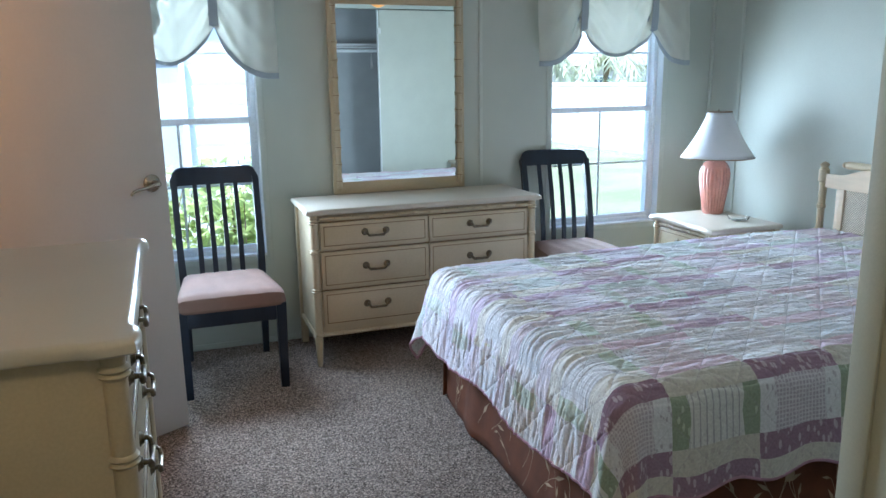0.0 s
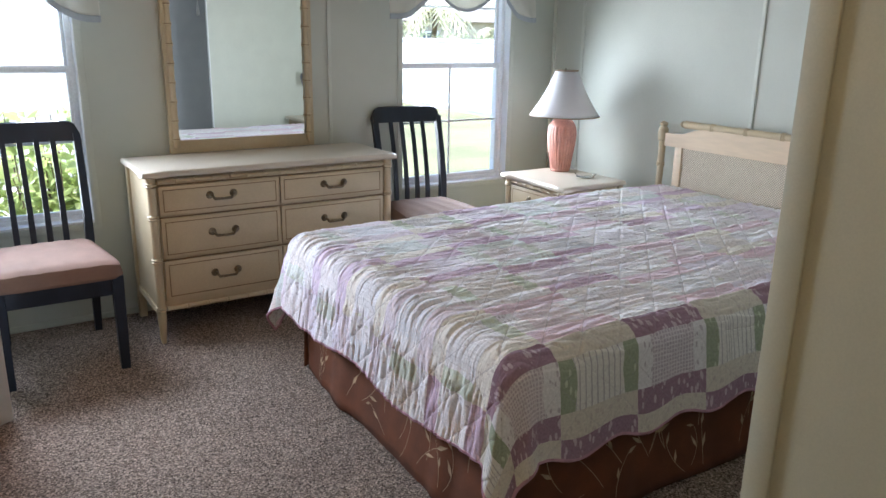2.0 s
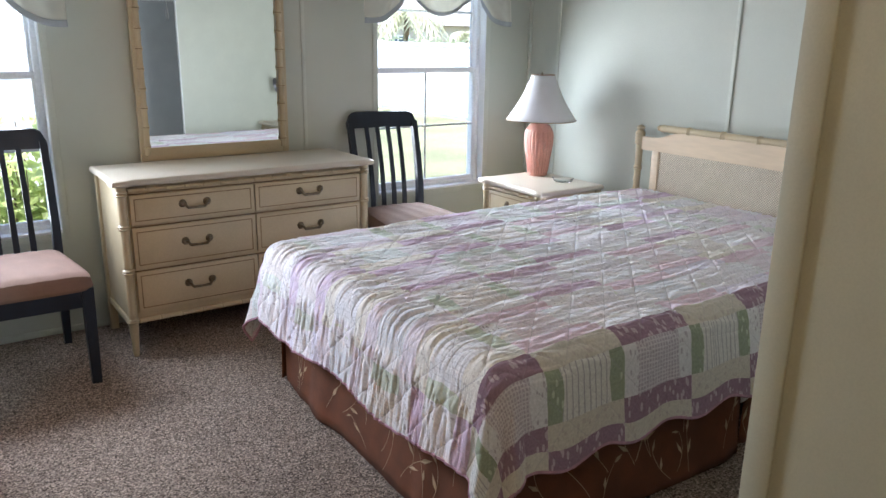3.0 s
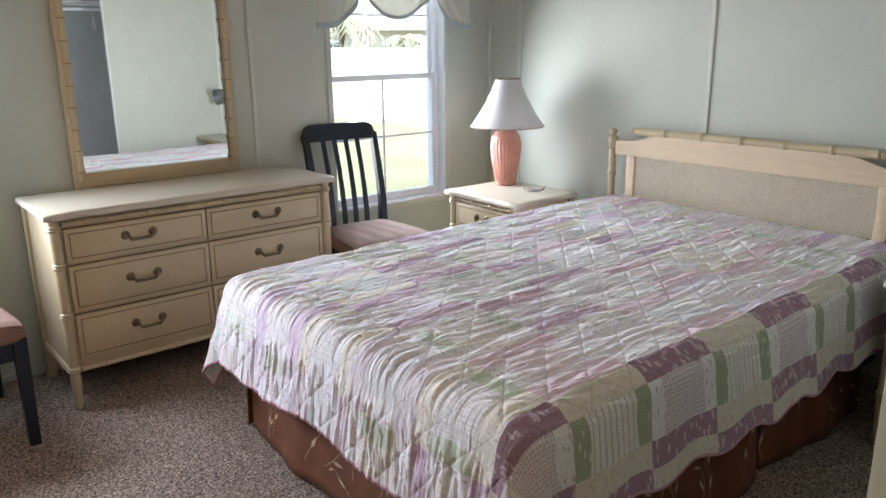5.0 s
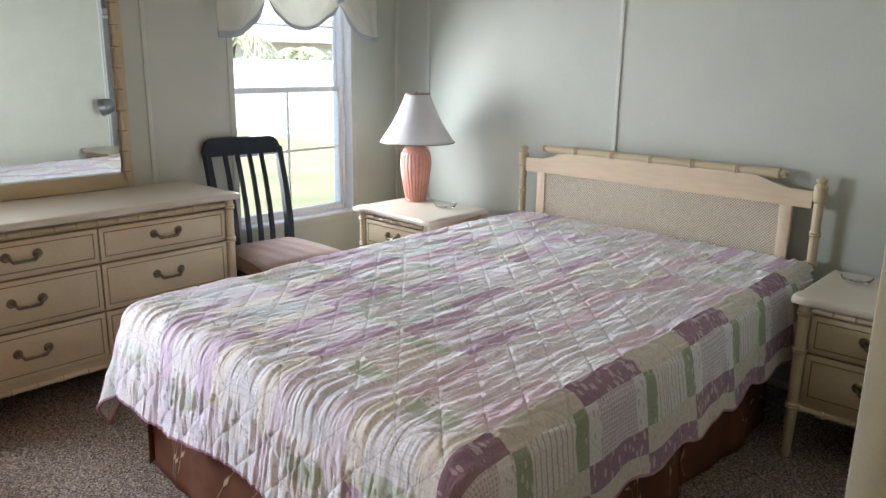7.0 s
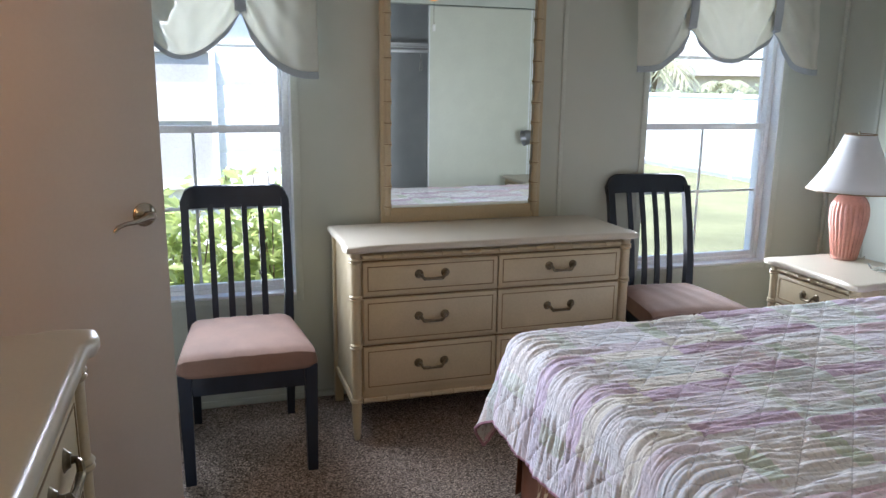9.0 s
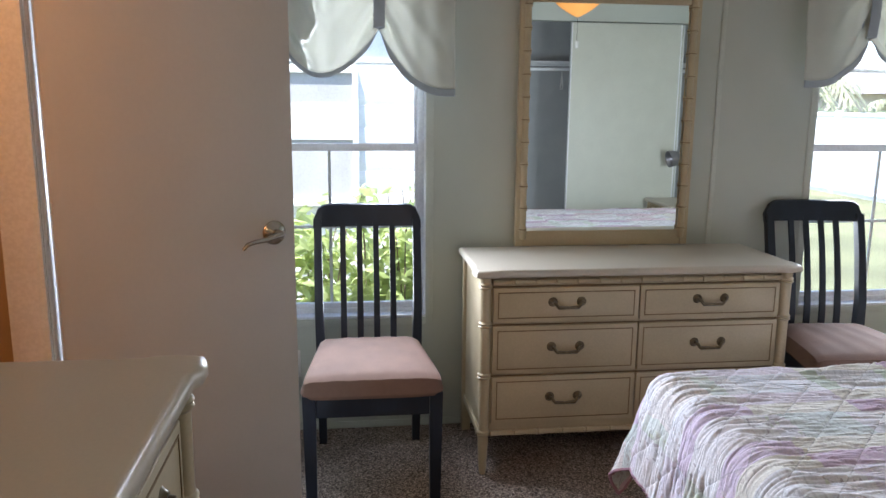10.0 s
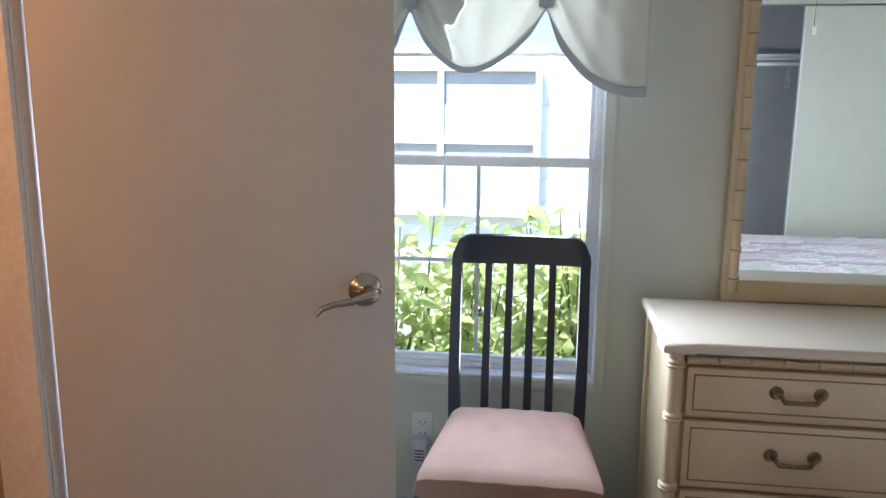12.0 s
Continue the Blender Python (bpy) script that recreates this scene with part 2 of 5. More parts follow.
def weave_mat():
    m = bpy.data.materials.new("woven_cane")
    n, l = nodes_of(m)
    b = n["Principled BSDF"]
    tc, sep = n.new("ShaderNodeTexCoord"), n.new("ShaderNodeSeparateXYZ")
    l.new(tc.outputs["Object"], sep.inputs["Vector"])

    def wave(sock, freq):
        a, s = n.new("ShaderNodeMath"), n.new("ShaderNodeMath")
        a.operation, a.inputs[1].default_value, s.operation = "MULTIPLY", freq, "SINE"
        l.new(sock, a.inputs[0])
        l.new(a.outputs[0], s.inputs[0])
        return s.outputs[0]

    mul = n.new("ShaderNodeMath")
    mul.operation = "MULTIPLY"
    l.new(wave(sep.outputs["Y"], 2 * math.pi / 0.0132), mul.inputs[0])
    l.new(wave(sep.outputs["Z"], 2 * math.pi / 0.0122), mul.inputs[1])
    nz, add = n.new("ShaderNodeTexNoise"), n.new("ShaderNodeMath")
    nz.inputs["Scale"].default_value = 40
    l.new(tc.outputs["Object"], nz.inputs["Vector"])
    add.operation = "MULTIPLY_ADD"
    add.inputs[1].default_value = 0.5
    l.new(nz.outputs["Fac"], add.inputs[0])
    l.new(mul.outputs[0], add.inputs[2])
    ramp = n.new("ShaderNodeValToRGB")
    ramp.color_ramp.elements[0].position, ramp.color_ramp.elements[0].color = 0.0, (0.47, 0.39, 0.29, 1)
    ramp.color_ramp.elements[1].position, ramp.color_ramp.elements[1].color = 0.6, (0.82, 0.73, 0.60, 1)
    l.new(add.outputs[0], ramp.inputs["Fac"])
    l.new(ramp.outputs["Color"], b.inputs["Base Color"])
    b.inputs["Roughness"].default_value = 0.65
    bp = n.new("ShaderNodeBump")
    bp.inputs["Strength"].default_value, bp.inputs["Distance"].default_value = 0.8, 0.004
    l.new(add.outputs[0], bp.inputs["Height"])
    l.new(bp.outputs["Normal"], b.inputs["Normal"])
    return m


M_CANE = weave_mat()


def quilt_mat():
    """Patchwork by the cloth's own coordinates (metres): rows of blocks, strips of print, fine sprigs."""
    m = bpy.data.materials.new("patchwork_cotton")
    n, l = nodes_of(m)
    b = n["Principled BSDF"]
    uv = n.new("ShaderNodeUVMap")
    sep = n.new("ShaderNodeSeparateXYZ")
    l.new(uv.outputs["UV"], sep.inputs["Vector"])

    def op(kind, a, c=None, d=None):
        x = n.new("ShaderNodeMath")
        x.operation = kind
        for i, v in enumerate((a, c, d)):
            if v is None:
                continue
            if isinstance(v, (int, float)):
                x.inputs[i].default_value = v
            else:
                l.new(v, x.inputs[i])
        return x.outputs[0]

    def ramp(sock, stops):
        r = n.new("ShaderNodeValToRGB")
        r.color_ramp.interpolation = "CONSTANT"
        for i, (p, c) in enumerate(stops):
            e = r.color_ramp.elements[i] if i < 2 else r.color_ramp.elements.new(p)
            e.position, e.color = p, (*c, 1)
        l.new(sock, r.inputs["Fac"])
        return r.outputs["Color"]

    def blend(fac, a, c, kind="MIX"):
        x = n.new("ShaderNodeMix")
        x.data_type, x.blend_type = "RGBA", kind
        for i, v in ((0, fac), (6, a), (7, c)):
            if isinstance(v, (int, float)):
                x.inputs[i].default_value = v
            elif isinstance(v, tuple):
                x.inputs[i].default_value = (*v, 1)
            else:
                l.new(v, x.inputs[i])
        return x.outputs[2]

    u, v = sep.outputs["X"], sep.outputs["Y"]
    # square rail blocks in a chequer: check blocks with mauve bars, striped blocks with cream bars
    bu, bv = op("DIVIDE", op("SUBTRACT", u, 0.150), 0.280), op("DIVIDE", op("SUBTRACT", v, 0.055), 0.280)
    ci, cj = op("FLOOR", bu), op("FLOOR", bv)
    fu, fv = op("FRACT", bu), op("FRACT", bv)
    striped = op("MODULO", op("ADD", op("ADD", ci, cj), 20.0), 2.0)
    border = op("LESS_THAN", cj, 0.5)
    du, dv = op("ABSOLUTE", op("SUBTRACT", fu, 0.5)), op("ABSOLUTE", op("SUBTRACT", fv, 0.5))
    in_bar = op("GREATER_THAN", dv, 0.255)
    in_side = op("MULTIPLY", op("GREATER_THAN", du, op("MULTIPLY_ADD", dv, 0.12, 0.29)), op("SUBTRACT", 1.0, in_bar))
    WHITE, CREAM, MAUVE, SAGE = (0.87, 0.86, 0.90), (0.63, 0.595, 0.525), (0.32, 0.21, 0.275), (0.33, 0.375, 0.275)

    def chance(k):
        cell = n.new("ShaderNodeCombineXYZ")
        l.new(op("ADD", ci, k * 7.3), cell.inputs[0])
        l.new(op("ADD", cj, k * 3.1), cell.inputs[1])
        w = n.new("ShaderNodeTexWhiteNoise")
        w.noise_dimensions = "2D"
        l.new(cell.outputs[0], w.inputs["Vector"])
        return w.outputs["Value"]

    # paler than the border: sky glare on the bed top, put into colour
    glare_bar = ramp(chance(1), [(0.0, (0.64, 0.50, 0.64)), (0.25, (0.75, 0.64, 0.79)), (0.5, (0.78, 0.63, 0.72)), (0.7, (0.83, 0.77, 0.86))])
    glare_bar2 = ramp(chance(2), [(0.0, (0.84, 0.81, 0.76)), (0.3, WHITE), (0.65, (0.75, 0.80, 0.80)), (0.8, (0.82, 0.78, 0.90))])
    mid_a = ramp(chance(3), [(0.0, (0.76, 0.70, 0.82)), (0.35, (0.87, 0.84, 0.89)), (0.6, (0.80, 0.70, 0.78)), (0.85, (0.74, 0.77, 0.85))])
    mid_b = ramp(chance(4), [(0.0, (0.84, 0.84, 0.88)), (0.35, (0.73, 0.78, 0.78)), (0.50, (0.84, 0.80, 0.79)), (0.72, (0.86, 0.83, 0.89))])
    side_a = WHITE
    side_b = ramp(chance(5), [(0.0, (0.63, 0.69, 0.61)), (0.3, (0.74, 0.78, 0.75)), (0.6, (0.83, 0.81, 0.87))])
    # border hues darkened, the dimmer light on the hanging side painted in
    mauve = blend(border, glare_bar, MAUVE)
    cream = blend(border, glare_bar2, CREAM)
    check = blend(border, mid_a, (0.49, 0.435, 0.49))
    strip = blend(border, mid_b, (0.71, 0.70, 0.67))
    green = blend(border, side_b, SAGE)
    # woven lines: a fine check, or uneven dark stripes along the block
    lines = op("MAXIMUM", op("GREATER_THAN", op("SINE", op("MULTIPLY", u, 2 * math.pi / 0.0115)), 0.45), op("GREATER_THAN", op("SINE", op("MULTIPLY", v, 2 * math.pi / 0.0115)), 0.45))
    check = blend(op("MULTIPLY", lines, 0.55), check, (0.84, 0.81, 0.82))
    uneven = op("MULTIPLY", op("SINE", op("MULTIPLY", u, 2 * math.pi / 0.0137)), op("SINE", op("MULTIPLY_ADD", u, 2 * math.pi / 0.044, 0.6)))
    strip = blend(op("MULTIPLY", op("GREATER_THAN", uneven, 0.40), op("MULTIPLY_ADD", border, 0.40, 0.22)), strip, (0.30, 0.28, 0.32))

    def print_of(scale, turn, squash, size, seed):
        vor, mpl = n.new("ShaderNodeTexVoronoi"), n.new("ShaderNodeMapping")
        vor.inputs["Scale"].default_value = scale
        mpl.inputs["Location"].default_value, mpl.inputs["Rotation"].default_value, mpl.inputs["Scale"].default_value = (seed, seed * 0.7, 0), (0, 0, turn), (1.0, squash, 1)
        l.new(uv.outputs["UV"], mpl.inputs["Vector"])
        l.new(mpl.outputs["Vector"], vor.inputs["Vector"])
        return op("LESS_THAN", vor.outputs["Distance"], size)

    leaf1, leaf2, sprig, bloom = print_of(54, 0.7, 0.42, 0.27, 0.3), print_of(50, -0.8, 0.40, 0.24, 1.7), print_of(58, 0.5, 0.55, 0.24, 2.9), print_of(30, 0.0, 1.0, 0.22, 4.1)
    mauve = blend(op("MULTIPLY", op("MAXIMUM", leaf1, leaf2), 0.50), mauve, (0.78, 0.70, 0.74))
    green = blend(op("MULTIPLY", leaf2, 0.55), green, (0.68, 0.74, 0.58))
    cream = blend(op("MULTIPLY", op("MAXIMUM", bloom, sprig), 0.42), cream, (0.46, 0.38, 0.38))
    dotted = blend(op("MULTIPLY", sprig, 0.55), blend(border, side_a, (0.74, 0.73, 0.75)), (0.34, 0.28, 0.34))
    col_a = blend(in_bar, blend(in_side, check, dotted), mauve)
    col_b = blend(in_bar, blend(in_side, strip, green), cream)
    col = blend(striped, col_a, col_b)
    # quilting thread, in a diagonal grid through the corners of the blocks
    def thread(way):
        t = op("ADD", op("DIVIDE", op("SUBTRACT", op("MULTIPLY_ADD", v, way, u), 0.205 if way > 0 else 0.095), 0.14), 40.5)
        return op("LESS_THAN", op("ABSOLUTE", op("SUBTRACT", op("FRACT", t), 0.5)), 0.016)

    stitch = op("MAXIMUM", thread(1.0), thread(-1.0))
    col = blend(op("MULTIPLY", stitch, op("MULTIPLY_ADD", border, -0.2, 0.45)), col, (0.36, 0.33, 0.38))
    nz = n.new("ShaderNodeTexNoise")
    nz.inputs["Scale"].default_value, nz.inputs["Detail"].default_value = 130, 3
    l.new(uv.outputs["UV"], nz.inputs["Vector"])
    pr = n.new("ShaderNodeMapRange")
    pr.inputs["From Min"].default_value, pr.inputs["From Max"].default_value = 0.3, 0.7
    pr.inputs["To Min"].default_value, pr.inputs["To Max"].default_value = 0.88, 1.10
    l.new(nz.outputs["Fac"], pr.inputs["Value"])
    vm = n.new("ShaderNodeVectorMath")
    vm.operation = "SCALE"
    l.new(col, vm.inputs[0])
    l.new(pr.outputs["Result"], vm.inputs["Scale"])
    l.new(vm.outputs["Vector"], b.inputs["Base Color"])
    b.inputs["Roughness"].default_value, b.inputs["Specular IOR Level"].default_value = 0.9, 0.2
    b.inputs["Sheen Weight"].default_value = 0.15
    # fine creases along the bed, softer on the border
    crease, mpc = n.new("ShaderNodeTexNoise"), n.new("ShaderNodeMapping")
    crease.noise_type = "RIDGED_MULTIFRACTAL"
    crease.inputs["Scale"].default_value, crease.inputs["Detail"].default_value = 1.0, 2
    mpc.inputs["Scale"].default_value = (14, 85, 1)
    l.new(uv.outputs["UV"], mpc.inputs["Vector"])
    l.new(mpc.outputs["Vector"], crease.inputs["Vector"])
    height = op("MULTIPLY_ADD", op("MULTIPLY", crease.outputs["Fac"], op("MULTIPLY_ADD", border, -0.75, 1.0)), 1.0, op("MULTIPLY", nz.outputs["Fac"], 0.2))
    bp = n.new("ShaderNodeBump")
    bp.inputs["Strength"].default_value, bp.inputs["Distance"].default_value = 0.9, 0.005
    l.new(height, bp.inputs["Height"])
    l.new(bp.outputs["Normal"], b.inputs["Normal"])
    return m


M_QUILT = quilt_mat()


# ---------------------------------------------------------------- mesh helpers
def box(bm, x0, x1, y0, y1, z0, z1, bevel=0.0, seg=2):
    """A box between two corners, its edges rounded."""
    made = bmesh.ops.create_cube(bm, size=1.0, matrix=Matrix.Translation(((x0 + x1) / 2, (y0 + y1) / 2, (z0 + z1) / 2)) @ Matrix.Diagonal((x1 - x0, y1 - y0, z1 - z0, 1)))["verts"]
    if bevel:
        edges = {e for v in made for e in v.link_edges}
        bmesh.ops.bevel(bm, geom=list(edges), offset=bevel, segments=seg, affect="EDGES", profile=0.5)


def ring_frame(right, up, center, radii, seg):
    return [center + right * (radii[0] * math.cos(2 * math.pi * k / seg)) + up * (radii[1] * math.sin(2 * math.pi * k / seg)) for k in range(seg)]


def tube(bm, points, radii, seg=10, cap=True, square=False, flat=None):
    """A rod along points; radii: one, or one a point; square: four sides; flat: (width, depth) halves."""
    points = [Vector(p) for p in points]
    if not isinstance(radii, (list, tuple)):
        radii = [radii] * len(points)
    rings = []
    ref = None
    for i, p in enumerate(points):
        a, c = points[max(i - 1, 0)], points[min(i + 1, len(points) - 1)]
        d = (c - a).normalized()
        if ref is None:
            ref = Vector((1, 0, 0)) if abs(d.x) < 0.9 else Vector((0, 0, 1))
        right = ref - d * ref.dot(d)
        if right.length < 1e-4:
            right = d.orthogonal()
        right.normalize()
        ref = right
        up = d.cross(right)
        r = radii[i]
        if flat:
            w, h = flat[0] * r, flat[1] * r
            ring = [p + right * sx * w + up * sy * h for sx, sy in ((-1, -1), (1, -1), (1, 1), (-1, 1))]
        elif square:
            ring = [p + right * sx * r + up * sy * r for sx, sy in ((-1, -1), (1, -1), (1, 1), (-1, 1))]
        else:
            ring = ring_frame(right, up, p, (r, r), seg)
        rings.append([bm.verts.new(q) for q in ring])
    k = len(rings[0])
    for a, c in zip(rings, rings[1:]):
        for j in range(k):
            bm.faces.new((a[j], a[(j + 1) % k], c[(j + 1) % k], c[j]))
    if cap:
        bm.faces.new(rings[0][::-1])
        bm.faces.new(rings[-1])


def lathe(bm, profile, seg=24, flutes=0, depth=0.0, base=(0, 0, 0), fl=(0, 1)):
    """Turns (radius, height) pairs about z; flutes cut between the heights fl."""
    rings = []
    for r, z in profile:
        ring = []
        for k in range(seg):
            a = 2 * math.pi * k / seg
            rr = r
            if flutes and fl[0] < z < fl[1]:
                rr = r - depth * (0.5 + 0.5 * math.cos(a * flutes)) ** 2
            ring.append(bm.verts.new((base[0] + rr * math.cos(a), base[1] + rr * math.sin(a), base[2] + z)))
        rings.append(ring)
    for a, c in zip(rings, rings[1:]):
        for j in range(seg):
            bm.faces.new((a[j], a[(j + 1) % seg], c[(j + 1) % seg], c[j]))
    if profile[0][0] > 1e-4:
        bm.faces.new(rings[0][::-1])
    if profile[-1][0] > 1e-4:
        bm.faces.new(rings[-1])


def bamboo(r, z0, z1, nodes, swell=0.006, taper=1.0):
    """A turned bamboo post's profile, ringed at the given heights."""
    pts = [(r * taper * 0.9, z0), (r * taper, z0 + 0.004)]
    for z in sorted(nodes):
        f = taper + (1 - taper) * min(1, (z - z0) / max(z1 - z0, 1e-6) * 3)
        pts += [(r * f * 0.93, z - 0.012), (r * f + swell * 0.7, z - 0.008), (r * f + swell, z - 0.005), (r * f + swell * 0.5, z - 0.0015), (r * f * 0.95, z), (r * f + swell * 0.5, z + 0.0015), (r * f + swell, z + 0.005), (r * f + swell * 0.7, z + 0.008), (r * f * 0.93, z + 0.012)]
    pts += [(r, z1 - 0.003), (r * 0.9, z1)]
    return pts


def mesh_of(name, bm, material, smooth=True):
    bmesh.ops.recalc_face_normals(bm, faces=bm.faces)
    me = bpy.data.meshes.new(name)
    bm.to_mesh(me)
    bm.free()
    me.materials.append(material)
    if smooth:
        me.shade_smooth()
        me.set_sharp_from_angle(angle=radians(38))
    return me


def part(name, bm, material, parent, label="", smooth=True):
    ob = new(name, mesh_of(name, bm, material, smooth))
    ob.parent = parent
    return tagged(ob, label)


def thing(name, at, rz, label, category, group="", kind=""):
    ob = new(name)
    ob.empty_display_size = 0.1
    ob.matrix_world = pose(*at, 0, 0, rz)
    return tagged(ob, label, category, group, kind)


def solid(name, bm, material, label, category="", kind="structure", smooth=True):
    ob = new(name, mesh_of(name, bm, material, smooth))
    return tagged(ob, label, category, "", kind)


def fresh():
    return bmesh.new()


def one_box(*a, **k):
    bm = fresh()
    box(bm, *a, **k)
    return bm


def lattice(x, y, seed):
    """Smooth value noise on numpy grids, in -1..1."""
    xi, yi = np.floor(x).astype(int), np.floor(y).astype(int)
    fx, fy = x - xi, y - yi
    fx, fy = fx * fx * (3 - 2 * fx), fy * fy * (3 - 2 * fy)

    def h(a, c):
        s = np.sin(a * 127.1 + c * 311.7 + seed * 74.7) * 43758.5453
        return (s - np.floor(s)) * 2 - 1

    return (h(xi, yi) * (1 - fx) + h(xi + 1, yi) * fx) * (1 - fy) + (h(xi, yi + 1) * (1 - fx) + h(xi + 1, yi + 1) * fx) * fy


def sheet(name, pos, material, uvs=None, thick=0.0):
    """A cloth from a grid of places (rows, columns, 3), given some thickness."""
    r, c, _ = pos.shape
    verts = pos.reshape(-1, 3)
    idx = np.arange(r * c).reshape(r, c)
    faces = np.stack([idx[:-1, :-1], idx[:-1, 1:], idx[1:, 1:], idx[1:, :-1]], -1).reshape(-1, 4)
    me = bpy.data.meshes.new(name)
    me.from_pydata(verts.tolist(), [], faces.tolist())
    if uvs is not None:
        layer = me.uv_layers.new(name="UVMap")
        layer.data.foreach_set("uv", uvs.reshape(-1, 2)[faces.reshape(-1)].astype(np.float32).ravel())
    me.materials.append(material)
    me.shade_smooth()
    ob = bpy.data.objects.new(name, me)
    scene.collection.objects.link(ob)
    if thick:
        md = ob.modifiers.new("thickness", "SOLIDIFY")
        md.thickness, md.offset = thick, 0.0
    return ob


# ---------------------------------------------------------------- the room
XW, XE, YN, YC, YS, ZC, T = -0.56, 3.19, 4.0, 0.91, -1.1, 2.32, 0.10
W1, W2 = (-0.335, 0.435), (2.085, 2.838)
SILL, HEAD = 0.475, 1.86

bm = fresh()
box(bm, XW - 1.3, XE + 0.2, YS - 0.2, YN + 0.2, -0.12, 0.0)
solid("floor", bm, M_CARPET, "beige and brown speckled cut pile carpet", "floor", smooth=False)
bm = fresh()
box(bm, XW - 1.3, XE + 0.2, YS - 0.2, YN + 0.2, ZC, ZC + 0.1)
solid("ceiling", bm, M_CEIL, "plain white textured ceiling above the bedroom", "ceiling", smooth=False)

wall_n = fresh()
for x0, x1, z0, z1 in ((XW - T, W1[0], 0, ZC), (W1[1], W2[0], 0, ZC), (W2[1], XE + T, 0, ZC), (W1[0], W1[1], 0, SILL), (W2[0], W2[1], 0, SILL), (W1[0], W1[1], HEAD, ZC), (W2[0], W2[1], HEAD, ZC)):
    box(wall_n, x0, x1, YN, YN + 0.14, z0, z1)
north = solid("wall_north", wall_n, M_WALL, "pale sage panelled wall with two windows", "wall", smooth=False)
east = solid("wall_east", one_box(XE, XE + T, YS - T, YN, 0, ZC), M_WALL, "pale sage panelled wall behind the bed", "wall", smooth=False)
for y in (3.74, 2.53, 1.31, 0.09):
    b = part("batten", one_box(XE - 0.007, XE, y - 0.011, y + 0.011, 0.0, ZC, bevel=0.003), M_BATTEN, east)
for x in (1.645,):
    part("batten", one_box(x - 0.011, x + 0.011, YN - 0.007, YN, 0.0, ZC, bevel=0.003), M_BATTEN, north)
part("batten", one_box(XE - 0.02, XE, YN - 0.02, YN, 0.0, ZC, bevel=0.006), M_BATTEN, north)

DY0, DY1, DH = 2.13, 2.765, 2.02
wall_w = fresh()
for y0, y1, z0, z1 in ((YS - T, DY0, 0, ZC), (DY1, YN, 0, ZC), (DY0, DY1, DH, ZC)):
    box(wall_w, XW - 0.085, XW, y0, y1, z0, z1)
solid("wall_west", wall_w, M_WALL, "pale sage wall with an open doorway to the hall", "wall", smooth=False)
solid("wall_south", one_box(XW - 0.085, XE + T, YS - T, YS, 0, ZC), M_WALL, "plain sage wall closing the passage", "wall", smooth=False)

# closet block: side wall along the passage, header and back
bm = fresh()
box(bm, 0.987, 1.075, YS, YC, 0, ZC)
solid("wall_closet_side", bm, M_PASSAGE, "plain sage closet end wall along the passage, lamplight in its colour", "wall", smooth=False)
part("trim", one_box(0.979, 0.987, YC - 0.045, YC + 0.004, 0, ZC, bevel=0.003), M_PASSAGE, bpy.data.objects["wall_closet_side"])
bm = fresh()
box(bm, 1.075, XE, YC - 0.09, YC, 2.0, ZC)
solid("wall_closet_header", bm, M_WALL, "sage header above the closet doors", "wall", smooth=False)
solid("wall_closet_back", one_box(1.075, XE, 0.18, 0.24, 0, ZC), M_CLOSET, "grey wall at the back of the closet", "wall", smooth=False)

# hall beyond the doorway
hall = fresh()
box(hall, XW - 1.3, XW - 1.2, 1.3, 3.6, 0, ZC)
box(hall, XW - 1.2, XW - 0.085, 1.2, 1.3, 0, ZC)
box(hall, XW - 1.2, XW - 0.085, 3.5, 3.6, 0, ZC)
solid("wall_hall", hall, M_HALL, "cream hall walls lit by a warm lamp", "wall", smooth=False)
bm = fresh()
for y0, y1, z0, z1 in ((DY0 - 0.05, DY0, 0, DH + 0.05), (DY0, DY1, DH, DH + 0.05)):
    box(bm, XW, XW + 0.012, y0, y1, z0, z1, bevel=0.003)
for y0, y1, z0, z1 in ((DY0, DY0 + 0.012, 0, DH), (DY1 - 0.012, DY1, 0, DH), (DY0 + 0.012, DY1 - 0.012, DH - 0.012, DH)):
    box(bm, XW - 0.085, XW - 0.001, y0, y1, z0, z1)
box(bm, XW, XW + 0.003, DY1, DY1 + 0.085, 0, DH + 0.05)
solid("trim_doorway", bm, M_TRIM, "off-white painted jamb and casing of the hall doorway", "trim")
bm = fresh()
lathe(bm, [(0.001, 0.0), (0.09, 0.01), (0.13, 0.05), (0.14, 0.08)], 24)
lamp = thing("hall_lamp", (XW - 0.59, 2.3, ZC - 0.09), 0, "round warm lit hall ceiling lamp", "lamp")
part("bowl", bm, M_AMBER, lamp)

bm = fresh()
for x0, x1 in ((XW, XE),):
    box(bm, x0, x1, YN - 0.009, YN, 0, 0.03, bevel=0.003)
box(bm, XE - 0.009, XE, YC, YN - 0.01, 0, 0.03, bevel=0.003)
solid("baseboard", bm, M_WALL, "low sage quarter round at the foot of the walls", "baseboard")


